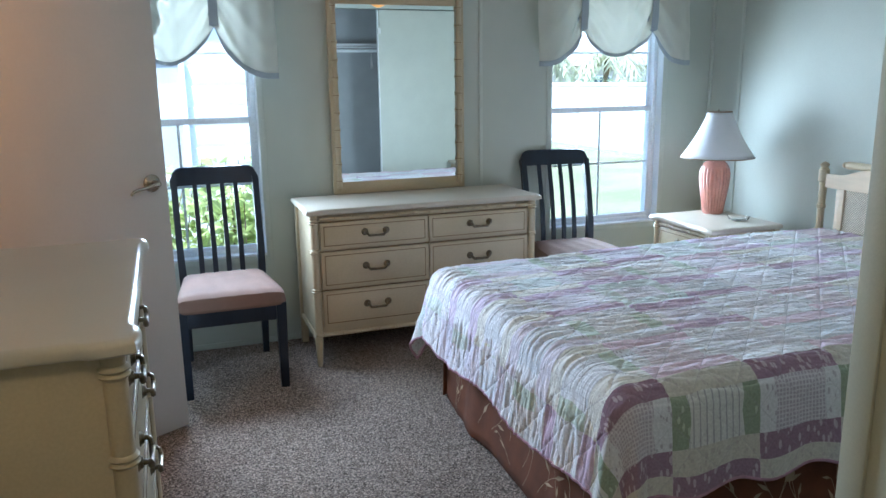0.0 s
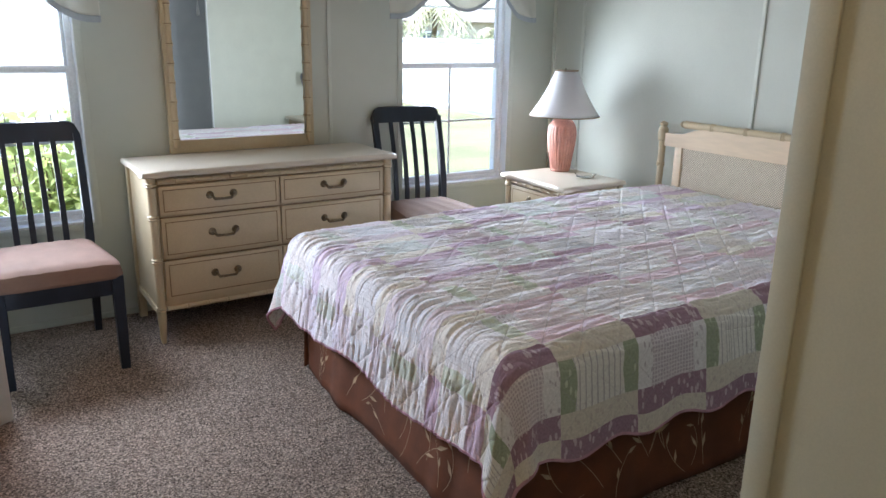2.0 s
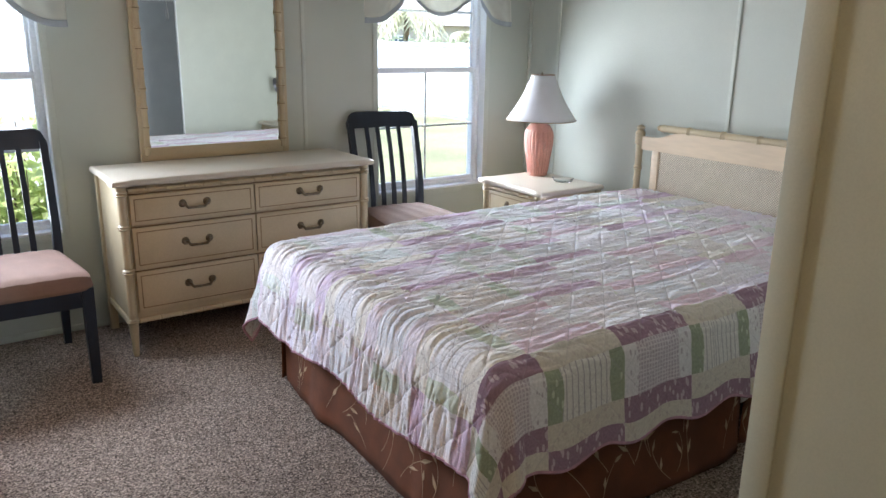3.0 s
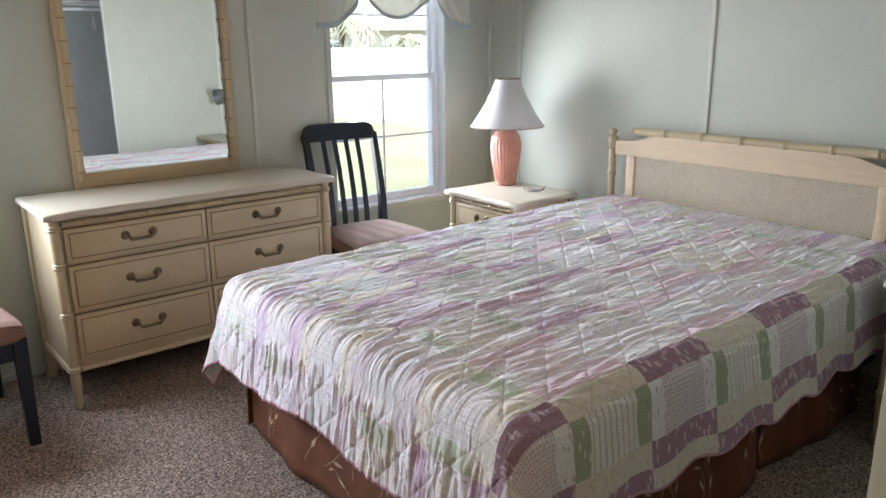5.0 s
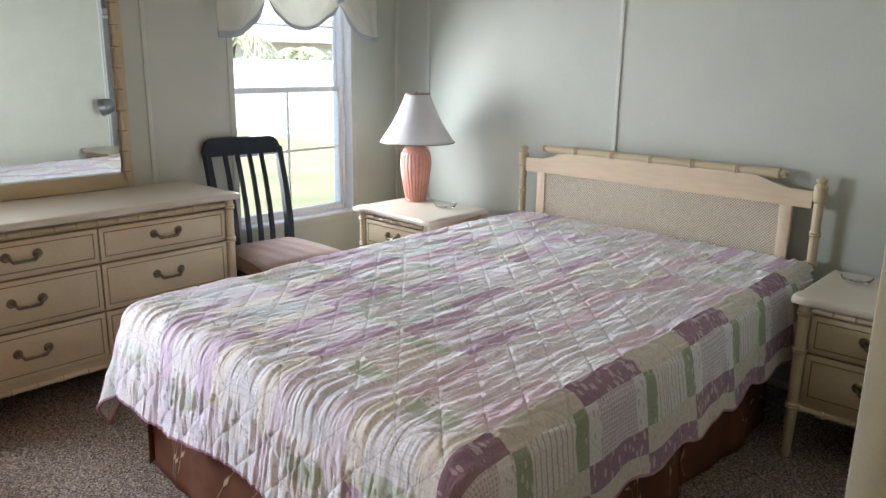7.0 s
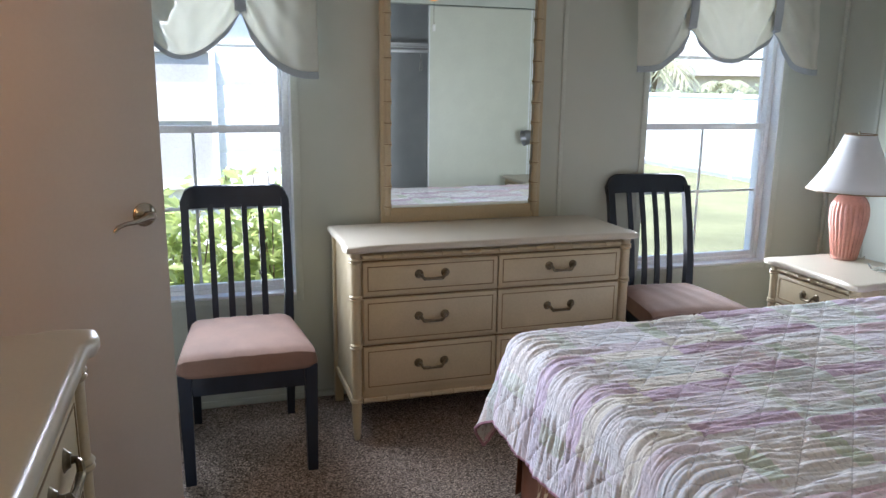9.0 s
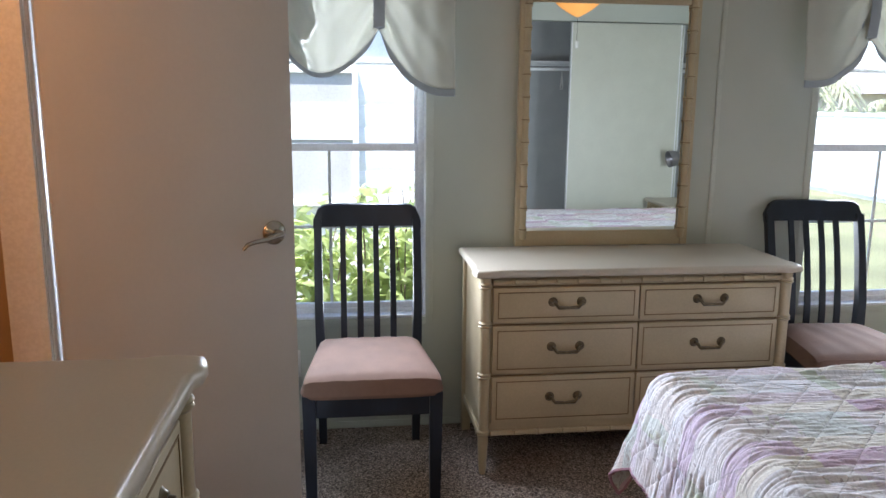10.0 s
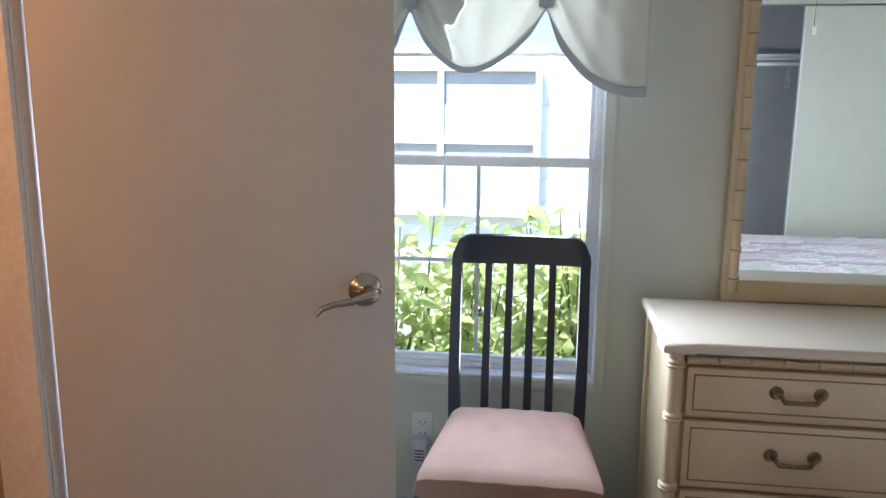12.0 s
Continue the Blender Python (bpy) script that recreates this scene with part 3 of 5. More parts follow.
def window(name, x0, x1):
    """A white single-hung window: frame, two sashes with bars, panes, stool and thin casing."""
    w = thing(name, (0, 0, 0), 0, "white vinyl single-hung window with grille bars, sill in daylight", "window", kind="structure")
    mid, yg = (x0 + x1) / 2, YN + 0.085
    bm = fresh()
    for a in ((x0, x0 + 0.028, SILL, HEAD), (x1 - 0.028, x1, SILL, HEAD), (x0 + 0.028, x1 - 0.028, HEAD - 0.03, HEAD), (x0 + 0.028, x1 - 0.028, SILL, SILL + 0.03)):
        box(bm, a[0], a[1], YN + 0.055, YN + 0.13, a[2], a[3], bevel=0.003)
    part("window_frame", bm, M_VINYL, w)
    gx0, gx1 = x0 + 0.028, x1 - 0.028
    for nm, z0, z1, yy in (("lower_sash", SILL + 0.03, 1.185, yg - 0.012), ("upper_sash", 1.155, HEAD - 0.03, yg + 0.016)):
        bm = fresh()
        for a in ((gx0, gx0 + 0.012, z0, z1), (gx1 - 0.012, gx1, z0, z1), (gx0 + 0.012, gx1 - 0.012, z0, z0 + 0.022), (gx0 + 0.012, gx1 - 0.012, z1 - 0.03, z1)):
            box(bm, a[0], a[1], yy - 0.012, yy + 0.012, a[2], a[3], bevel=0.002)
        s = part(nm, bm, M_VINYL, w)
        p = part("pane", one_box(gx0 + 0.011, gx1 - 0.011, yy - 0.002, yy + 0.002, z0 + 0.02, z1 - 0.02), M_PANE, s, smooth=False)
        p.visible_shadow = False
        zb = 0.845 if nm == "lower_sash" else 1.50
        part("grille_bar", one_box(gx0 + 0.012, gx1 - 0.012, yy + 0.003, yy + 0.009, zb - 0.006, zb + 0.006), M_VINYL, s)
        if nm == "lower_sash":
            part("grille_bar", one_box(mid - 0.006, mid + 0.006, yy + 0.0095, yy + 0.0145, z0 + 0.022, z1 - 0.03), M_VINYL, s)
    part("window_sill", one_box(x0, x1, YN - 0.004, YN + 0.055, SILL - 0.001, SILL + 0.012, bevel=0.003), M_TRIM, w)
    bm = fresh()
    for a in ((x0 - 0.03, x0, SILL - 0.03, HEAD + 0.03), (x1, x1 + 0.03, SILL - 0.03, HEAD + 0.03), (x0, x1, SILL - 0.03, SILL - 0.002), (x0, x1, HEAD, HEAD + 0.03)):
        box(bm, a[0], a[1], YN - 0.006, YN, a[2], a[3], bevel=0.002)
    part("casing", bm, M_BATTEN, w)
    for xx, sx in ((x0, 1), (x1, -1)):
        part("jamb_lining", one_box(min(xx, xx + sx * 0.004), max(xx, xx + sx * 0.004), YN - 0.002, YN + 0.055, SILL + 0.012, HEAD), M_TRIM, w)
    return w


window("window_1", *W1)
window("window_2", *W2)

# open bedroom door, swung past the square into the room
hx, hy = -0.552, 2.774
door = thing("door_1", (hx, hy, 0.012), math.degrees(math.atan2(3.085 - hy, -0.03 - hx)), "off-white flush door standing open, lever handle", "door", kind="structure")
L = 0.609
part("leaf", one_box(0.010, L, -0.012, 0.023, 0.0, 2.0, bevel=0.003), M_DOOR, door)
for side, y in ((-1, -0.012), (1, 0.023)):
    bm = fresh()
    lathe(bm, [(0.033, 0.0), (0.033, 0.004), (0.028, 0.010), (0.016, 0.013), (0.012, 0.016), (0.012, 0.045), (0.010, 0.05)], 28)
    bmesh.ops.transform(bm, matrix=pose(L - 0.062, y, 0.985, 90 if side < 0 else -90, 0, 0), verts=bm.verts)
    pts = [(L - 0.062, y + side * 0.044, 0.985), (L - 0.078, y + side * 0.048, 0.984), (L - 0.105, y + side * 0.048, 0.976), (L - 0.135, y + side * 0.047, 0.974), (L - 0.158, y + side * 0.046, 0.968), (L - 0.170, y + side * 0.044, 0.955)]
    tube(bm, pts, [0.010, 0.009, 0.0072, 0.0062, 0.006, 0.004], 12)
    part("lever_handle", bm, M_NICKEL, door, "satin nickel curved lever on a round rose")
part("latch_plate", one_box(L, L + 0.002, -0.004, 0.016, 0.955, 1.012), M_NICKEL, door)
for z in (0.2, 1.0, 1.8):
    bm = fresh()
    lathe(bm, [(0.004, 0), (0.004, 0.09)], 10, base=(-0.003, 0.006, z))
    part("hinge", bm, M_TRIM, door)


# ---------------------------------------------------------------- bedroom furniture
def bail_pull(parent, x, y, z, w=0.115):
    """Two round rosettes and a dropped bail bar, facing -y."""
    bm = fresh()
    for sx in (-1, 1):
        for r, d0, d1 in ((0.0175, 0.0, 0.004), (0.013, 0.004, 0.009), (0.006, 0.009, 0.018)):
            bmesh.ops.create_cone(bm, cap_ends=True, segments=16, radius1=r, radius2=r * 0.75, depth=d1 - d0, matrix=pose(x + sx * w / 2, y - (d0 + d1) / 2, z, 90, 0, 0))
    h = w / 2
    pts = [(x - h, y - 0.014, z), (x - h + 0.006, y - 0.020, z - 0.002), (x - h + 0.012, y - 0.022, z - 0.011), (x - h + 0.016, y - 0.022, z - 0.016), (x, y - 0.023, z - 0.017), (x + h - 0.016, y - 0.022, z - 0.016), (x + h - 0.012, y - 0.022, z - 0.011), (x + h - 0.006, y - 0.020, z - 0.002), (x + h, y - 0.014, z)]
    tube(bm, pts, [0.0045, 0.0055, 0.006, 0.0068, 0.0052, 0.0068, 0.006, 0.0055, 0.0045], 8)
    return part("bail_handle", bm, M_BRASS, parent, "aged brass bail handle")


def top_slab(w, d, z0, z1, over):
    """A moulded top whose front corners step out round the posts."""
    bm = fresh()
    ear = [(-over, 0.060), (-over - 0.009, 0.047), (-over - 0.010, 0.014)]
    outline = [(-over, d), *ear, (-over - 0.002, -over - 0.002), *[(y, x) for x, y in ear[::-1]]]
    pts = outline + [(w - x, y) for x, y in outline[::-1]]
    prof = [(0.004, z0), (0.0, z0 + 0.004), (0.0, z1 - 0.010), (0.003, z1 - 0.004), (0.009, z1 - 0.0004), (0.014, z1 - 0.0001), (0.022, z1)]
    cx, cy = w / 2, d / 2
    rings = []
    for inset, z in prof:
        fx, fy = 1 - inset / (cx + over), 1 - inset / (cy + over)
        rings.append([bm.verts.new((cx + (x - cx) * fx, cy + (y - cy) * fy, z)) for x, y in pts])
    k = len(pts)
    for a, e in zip(rings, rings[1:]):
        for j in range(k):
            bm.faces.new((a[j], a[(j + 1) % k], e[(j + 1) % k], e[j]))
    for ring, z in ((rings[0], z0), (rings[-1], z1)):
        mid = bm.verts.new((cx, cy, z))
        for j in range(k):
            bm.faces.new((ring[j], ring[(j + 1) % k], mid))
    return bm


def half_round(bm, x0, x1, y, z, r, nodes):
    """A bamboo moulding along x with rings."""
    n = max(2, nodes)
    step = (x1 - x0) / n
    pts, rad = [], []
    for i in range(n):
        a = x0 + i * step
        for f, rr in ((0.02, 0.78), (0.06, 1.12), (0.12, 0.95), (0.5, 0.88), (0.88, 0.95), (0.94, 1.12), (0.98, 0.78)):
            pts.append((a + f * step, y, z))
            rad.append(r * rr)
    tube(bm, pts, rad, 8)


def cabinet(name, w, d, h, rows, cols, leg, label, category, at, rz, rings=None, group=""):
    """A cream faux-bamboo case piece; its front faces -y, its left front corner is the origin."""
    t = thing(name, at, rz, label, category, group)
    zt = h - 0.026
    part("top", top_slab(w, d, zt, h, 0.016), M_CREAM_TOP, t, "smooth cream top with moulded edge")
    zb = leg + 0.012
    bm = fresh()
    box(bm, 0.012, w - 0.012, 0.024, d - 0.006, zb, zt, bevel=0.002)
    part("body", bm, M_CREAM, t)
    # side stiles at the back and turned posts at the front
    for sx in (0, 1):
        x0 = 0.0 if sx == 0 else w - 0.035
        part("back_leg", one_box(x0, x0 + 0.035, d - 0.04, d - 0.001, 0.0, zt - 0.001, bevel=0.003), M_CREAM, t)
        bm = fresh()
        hs = [zb + 0.018] + [r[0] - 0.002 for r in rows[:-1]] + [zt - 0.035]
        lathe(bm, [(0.011, 0.0), (0.0135, 0.012)] + [(r, z) for r, z in bamboo(0.021, zb - 0.02, zt - 0.001, hs, 0.0045, 0.95)][1:], 18, base=(0.020 if sx == 0 else w - 0.020, 0.020, 0))
        part("front_post", bm, M_CREAM, t, "turned bamboo-ringed post and leg")
    bm = fresh()
    half_round(bm, 0.042, w - 0.042, 0.016, zt - 0.022, 0.0105, max(4, round(w / 0.085)))
    part("top_moulding", bm, M_CREAM, t)
    bm = fresh()
    half_round(bm, 0.042, w - 0.042, 0.016, zb + 0.014, 0.011, max(4, round(w / 0.10)))
    part("base_moulding", bm, M_CREAM, t)
    for sx in (0, 1):
        xs = 0.004 if sx == 0 else w - 0.016
        part("side_rail", one_box(xs, xs + 0.012, 0.042, d - 0.042, zb - 0.01, zb + 0.02, bevel=0.003), M_CREAM, t)
    cw = (w - 0.09) / cols
    for z0, z1 in rows:
        for c in range(cols):
            x0, x1 = 0.045 + c * cw + 0.003, 0.045 + (c + 1) * cw - 0.003
            a, e = z0 + 0.004, z1 - 0.004
            dr = part("drawer", one_box(x0, x1, 0.010, 0.030, a, e, bevel=0.003), M_CREAM, t)
            bm = fresh()
            i, th = 0.016, 0.0036
            for q in ((x0 + i, x1 - i, a + i, a + i + th), (x0 + i, x1 - i, e - i - th, e - i), (x0 + i, x0 + i + th, a + i + th, e - i - th), (x1 - i - th, x1 - i, a + i + th, e - i - th)):
                box(bm, q[0], q[1], 0.0086, 0.0110, q[2], q[3])
            part("painted_line", bm, M_LINE, dr, "thin brown line, antiquing and gap shade", smooth=False)
            spots = (0.25, 0.75) if cols == 1 and w > 0.6 else (0.5,)
            for f in spots:
                bail_pull(dr, x0 + (x1 - x0) * f, 0.010, (a + e) / 2 + 0.010, 0.105 if w > 0.6 else 0.075)
            # dark strip along the gap above each drawer, its shade painted brown
            bm = fresh()
            for q in ((x0 - 0.0025, x1 + 0.0025, z1 - 0.0035, z1 + 0.0005), ):
                box(bm, q[0], q[1], 0.0205, 0.0235, q[2], q[3])
            part("gap_shade_strip", bm, M_LINE, dr, "thin brown line, antiquing and gap shade", smooth=False)
    return t


cabinet("dresser", 1.174, 0.44, 0.775, [(0.574, 0.710), (0.383, 0.569), (0.193, 0.378)], 2, 0.132,
        "cream faux-bamboo six-drawer dresser with brass bail handles", "dresser", (0.582, 3.522, 0), 0)
cabinet("chest_of_drawers", 0.80, 0.44, 0.975, [(0.765, 0.905), (0.575, 0.76), (0.385, 0.57), (0.195, 0.38)], 1, 0.14,
        "tall cream faux-bamboo chest of drawers against the wall", "chest", (-0.105, 1.275, 0), 90)
cabinet("nightstand", 0.50, 0.44, 0.594, [(0.40, 0.535), (0.225, 0.395)], 1, 0.165,
        "cream faux-bamboo nightstand holding a salmon lamp", "nightstand", (2.555, 3.635, 0), -90, group="nightstands by the bed")
cabinet("nightstand", 0.50, 0.44, 0.594, [(0.40, 0.535), (0.225, 0.395)], 1, 0.165,
        "cream faux-bamboo nightstand holding a grey desk lamp", "nightstand", (2.585, 1.455, 0), -90, group="nightstands by the bed")

# mirror standing on the dresser
mir = thing("dresser_mirror", (0.796, 3.952, 0.775), 0, "tall mirror in a cream faux-bamboo frame on the dresser", "mirror")
MW, MH = 0.734, 1.03
bm = fresh()
for a in ((0.0, 0.03, 0.0, MH), (MW - 0.03, MW, 0.0, MH)):
    box(bm, a[0], a[1], 0.004, 0.034, a[2], a[3], bevel=0.003)
box(bm, 0.03, MW - 0.03, 0.008, 0.032, 0.0, 0.062, bevel=0.003)
box(bm, 0.03, MW - 0.03, 0.008, 0.032, MH - 0.07, MH, bevel=0.003)
part("frame", bm, M_CREAM, mir)
for x in (0.030, MW - 0.030):
    bm = fresh()
    lathe(bm, bamboo(0.0145, 0.03, MH - 0.01, [0.07 + 0.088 * i for i in range(11)], 0.003), 14, base=(x, 0.006, 0))
    part("bamboo_pole", bm, M_CREAM, mir)
    for i in range(11):
        bm = fresh()
        lathe(bm, [(0.0155, -0.0016), (0.0165, 0.0), (0.0155, 0.0016)], 14, base=(x, 0.006, 0.07 + 0.088 * i))
        part("node_line", bm, M_LINE, mir, "thin brown line, antiquing and gap shade")
part("glass", one_box(0.044, MW - 0.044, 0.016, 0.020, 0.060, MH - 0.068), M_MIRROR, mir, "clear mirror glass", smooth=False)


def chair(at, rz, label):
    """A side chair: origin on the floor at the middle, the back towards +y."""
    t = thing("dining_chair", at, rz, label, "chair", "navy side chairs")
    for sx in (-1, 1):
        bm = fresh()
        tube(bm, [(sx * 0.208, -0.24, 0.0), (sx * 0.210, -0.237, 0.40)], [0.8, 1.0], flat=(0.022, 0.021))
        part("front_leg", bm, M_NAVY, t)
        bm = fresh()
        pts = [(sx * 0.186, 0.262, 0.0), (sx * 0.186, 0.235, 0.20), (sx * 0.186, 0.222, 0.40), (sx * 0.190, 0.232, 0.55), (sx * 0.191, 0.268, 0.72), (sx * 0.192, 0.318, 0.90)]
        tube(bm, pts, [0.85, 1, 1.05, 0.95, 0.9, 0.85], flat=(0.017, 0.020))
        part("back_leg", bm, M_NAVY, t)
        bm = fresh()
        tube(bm, [(sx * 0.204, -0.218, 0.355), (sx * 0.187, 0.205, 0.355)], 1.0, flat=(0.011, 0.032))
        part("side_rail", bm, M_NAVY, t)
    part("front_rail", one_box(-0.188, 0.188, -0.252, -0.230, 0.322, 0.395, bevel=0.003), M_NAVY, t)
    part("back_rail", one_box(-0.170, 0.170, 0.215, 0.235, 0.335, 0.395, bevel=0.003), M_NAVY, t)
    # crest with rounded shoulders, bowed to the rear
    bm = fresh()
    n, r = 22, 0.058
    lo, hi = [], []
    for i in range(n + 1):
        x = -0.209 + 0.418 * i / n
        e = max(0.0, abs(x) - (0.209 - r)) / r
        zt = 0.958 - r * (1 - math.sqrt(max(0, 1 - e * e)))
        zb = 0.872 if abs(x) < 0.180 else 0.865
        bow = 0.018 * (1 - (x / 0.209) ** 2)
        lo.append((x, 0.311 + bow, zb))
        hi.append((x, 0.330 + bow, max(zt, zb + 0.002)))
    grid = []
    for (xa, ya, za), (xb, yb, zb2) in zip(lo, hi):
        grid.append([bm.verts.new((xa, ya - 0.012, za)), bm.verts.new((xb, yb - 0.010, zb2 - 0.004)), bm.verts.new((xb, yb, zb2)), bm.verts.new((xb, yb + 0.010, zb2 - 0.004)), bm.verts.new((xa, ya + 0.014, za))])
    for a, c in zip(grid, grid[1:]):
        for j in range(5):
            bm.faces.new((a[j], a[(j + 1) % 5], c[(j + 1) % 5], c[j]))
    bm.faces.new(grid[0][::-1])
    bm.faces.new(grid[-1])
    part("crest_rail", bm, M_NAVY, t)
    for k in range(4):
        x = -0.096 + 0.064 * k
        bm = fresh()
        tube(bm, [(x, 0.228, 0.36), (x, 0.232, 0.50), (x, 0.250, 0.62), (x, 0.283, 0.76), (x, 0.322, 0.885)], [1, 1, 0.95, 0.9, 0.9], flat=(0.012, 0.006))
        part("slat", bm, M_NAVY, t)
    # upholstered drop-in seat
    nx, ny = 28, 28
    bm = fresh()
    top = {}
    for j in range(ny + 1):
        for i in range(nx + 1):
            u, v = -1 + 2 * i / nx, -1 + 2 * j / ny
            half = 0.247 - 0.052 * (v + 1) / 2
            f = (1 - abs(u) ** 12) ** 0.5 * (1 - abs(v) ** 12) ** 0.5
            # rounded corners in plan
            k = (abs(u) ** 8 + abs(v) ** 8) ** 0.125
            s = 1.0 if k <= 1 else 1 / k
            x, y = u * s * half, -0.272 + (v * s + 1) / 2 * 0.485
            z = 0.404 + 0.060 * f + 0.012 * (1 - u * u) * (1 - v * v) + 0.0015 * math.sin(17 * u + 3 * v) * f
            top[i, j] = bm.verts.new((x, y, z))
    for j in range(ny):
        for i in range(nx):
            bm.faces.new((top[i, j], top[i + 1, j], top[i + 1, j + 1], top[i, j + 1]))
    rim = [top[i, 0] for i in range(nx)] + [top[nx, j] for j in range(ny)] + [top[i, ny] for i in range(nx, 0, -1)] + [top[0, j] for j in range(ny, 0, -1)]
    mid = [bm.verts.new((v.co.x * 1.005, v.co.y, 0.402)) for v in rim]
    low = [bm.verts.new((v.co.x * 0.97, v.co.y * 0.985, 0.391)) for v in rim]
    for a, c in ((rim, mid), (mid, low)):
        for q in range(len(rim)):
            w = (q + 1) % len(rim)
            bm.faces.new((a[q], a[w], c[w], c[q]))
    bm.faces.new(low)
    part("seat", bm, M_PINK, t, "dusty pink upholstered seat pad")
    return t


chair((0.197, 3.605, 0), 0, "dark navy slat-back chair with pink seat by the shrub-side window")
chair((2.045, 3.62, 0), -6, "dark navy slat-back chair with pink seat beside the dresser")


# ---------------------------------------------------------------- bed
BX0, BX1, BY0, BY1, BZ = 1.03, 3.06, 1.60, 2.96, 0.575
bed = thing("bed", (0, 0, 0), 0, "bed with cane headboard and rust-brown bed skirt", "bed")
part("mattress", one_box(BX0, BX1, BY0, BY1, 0.36, BZ, bevel=0.04, seg=4), M_MATTRESS, bed)
part("box_spring", one_box(BX0 + 0.01, BX1, BY0 + 0.01, BY1 - 0.01, 0.17, 0.358, bevel=0.015), M_MATTRESS, bed)
for x in (BX0 + 0.06, 2.9):
    for y in (BY0 + 0.08, BY1 - 0.05):
        bm = fresh()
        lathe(bm, [(0.03, 0.0), (0.03, 0.03), (0.016, 0.035), (0.016, 0.168)], 12, base=(x, y, 0))
        part("frame_leg", bm, M_DARKMETAL, bed)
bm = fresh()
for a in ((BX0 + 0.03, BX1, BY0 + 0.03, BY0 + 0.06), (BX0 + 0.03, BX1, BY1 - 0.06, BY1 - 0.03), (BX0 + 0.03, BX0 + 0.06, BY0 + 0.06, BY1 - 0.06)):
    box(bm, *a, 0.13, 0.168)
part("steel_frame", bm, M_DARKMETAL, bed)


def skirt_panel(name, p0, p1, out):
    """A hanging cloth panel with shallow folds from p0 to p1; out: the way it faces."""
    p0, p1, out = Vector(p0), Vector(p1), Vector(out)
    length = (p1 - p0).length
    n, k = max(8, int(length / 0.02)), 10
    s = np.linspace(0, 1, n + 1)
    pos = np.zeros((k + 1, n + 1, 3))
    fold = 0.016 * lattice(s * length * 5, s * 0 + 0.3, 3) + 0.008 * lattice(s * length * 15, s * 0 + 0.7, 5)
    ends = 0.03 * (np.exp(-s * length / 0.05) + np.exp(-(1 - s) * length / 0.05))
    for i in range(k + 1):
        f = i / k
        base = np.outer(1 - s, np.array(p0)) + np.outer(s, np.array(p1))
        pos[i] = base + np.outer(fold * (0.2 + f) + 0.034 * f ** 1.4 - ends * f, np.array(out))
        pos[i, :, 2] = 0.352 - f * 0.340 + 0.006 * lattice(s * length * 5, s * 0, 9) * f
    ob = sheet(name, pos, M_BROWN, thick=0.003)
    ob.parent = bed
    tagged(ob, "rust-brown cloth skirt printed with pale leaves")

    def on_cloth(a, h):
        """A place on the cloth, a along it and h below its top (metres), just proud of it."""
        i, j = min(max(h / 0.340, 0.03), 0.985) * k, min(max(a / length, 0.005), 0.995) * n
        i0, j0 = min(int(i), k - 1), min(int(j), n - 1)
        di, dj = i - i0, j - j0
        pt = pos[i0, j0] * (1 - di) * (1 - dj) + pos[i0 + 1, j0] * di * (1 - dj) + pos[i0, j0 + 1] * (1 - di) * dj + pos[i0 + 1, j0 + 1] * di * dj
        return bm.verts.new(Vector(pt) + out * 0.0035)

    # printed sprigs: bending stems with slim leaves
    bm = fresh()
    rng = random.Random(int(length * 1000))
    for q in range(int(length / 0.062)):
        a, h, way, bend = rng.uniform(0.02, length - 0.02), rng.uniform(0.14, 0.33), rng.uniform(-2.6, -0.5), rng.uniform(-9, 9)
        for step in range(7):
            a2, h2 = a + 0.02 * math.cos(way), h + 0.02 * math.sin(way)
            px, pz = -math.sin(way) * 0.0009, math.cos(way) * 0.0009
            bm.faces.new([on_cloth(a + px, h + pz), on_cloth(a2 + px, h2 + pz), on_cloth(a2 - px, h2 - pz), on_cloth(a - px, h - pz)])
            a, h, way = a2, h2, way + bend * 0.02
            if step in (2, 6) and rng.random() < 0.8:
                lw, ll, hw = way + rng.uniform(-0.8, 0.8), rng.uniform(0.035, 0.06), rng.uniform(0.005, 0.009)
                c, d = math.cos(lw), math.sin(lw)
                bm.faces.new([on_cloth(a, h), on_cloth(a + c * ll * 0.4 - d * hw, h + d * ll * 0.4 + c * hw), on_cloth(a + c * ll, h + d * ll), on_cloth(a + c * ll * 0.4 + d * hw, h + d * ll * 0.4 - c * hw)])
    part("leaf_print", bm, M_LEAFP, ob, "pale tan leaf sprigs", smooth=False)["kind"] = "stuff"


skirt_panel("skirt_foot", (BX0 + 0.004, BY1, 0), (BX0 + 0.004, BY0, 0), (-1, 0, 0))
skirt_panel("skirt_side", (BX0 + 0.004, BY0 + 0.004, 0), (2.075, BY0 + 0.004, 0), (0, -1, 0))
skirt_panel("skirt_side", (2.125, BY0 + 0.004, 0), (2.86, BY0 + 0.004, 0), (0, -1, 0))
skirt_panel("skirt_side", (BX1, BY1 - 0.004, 0), (BX0, BY1 - 0.004, 0), (0, 1, 0))

# headboard
HX = 3.105
hb = thing("headboard", (HX, 1.575, 0), 0, "limed wood headboard with woven cane panel and bamboo top rail", "headboard")
HW = 1.415
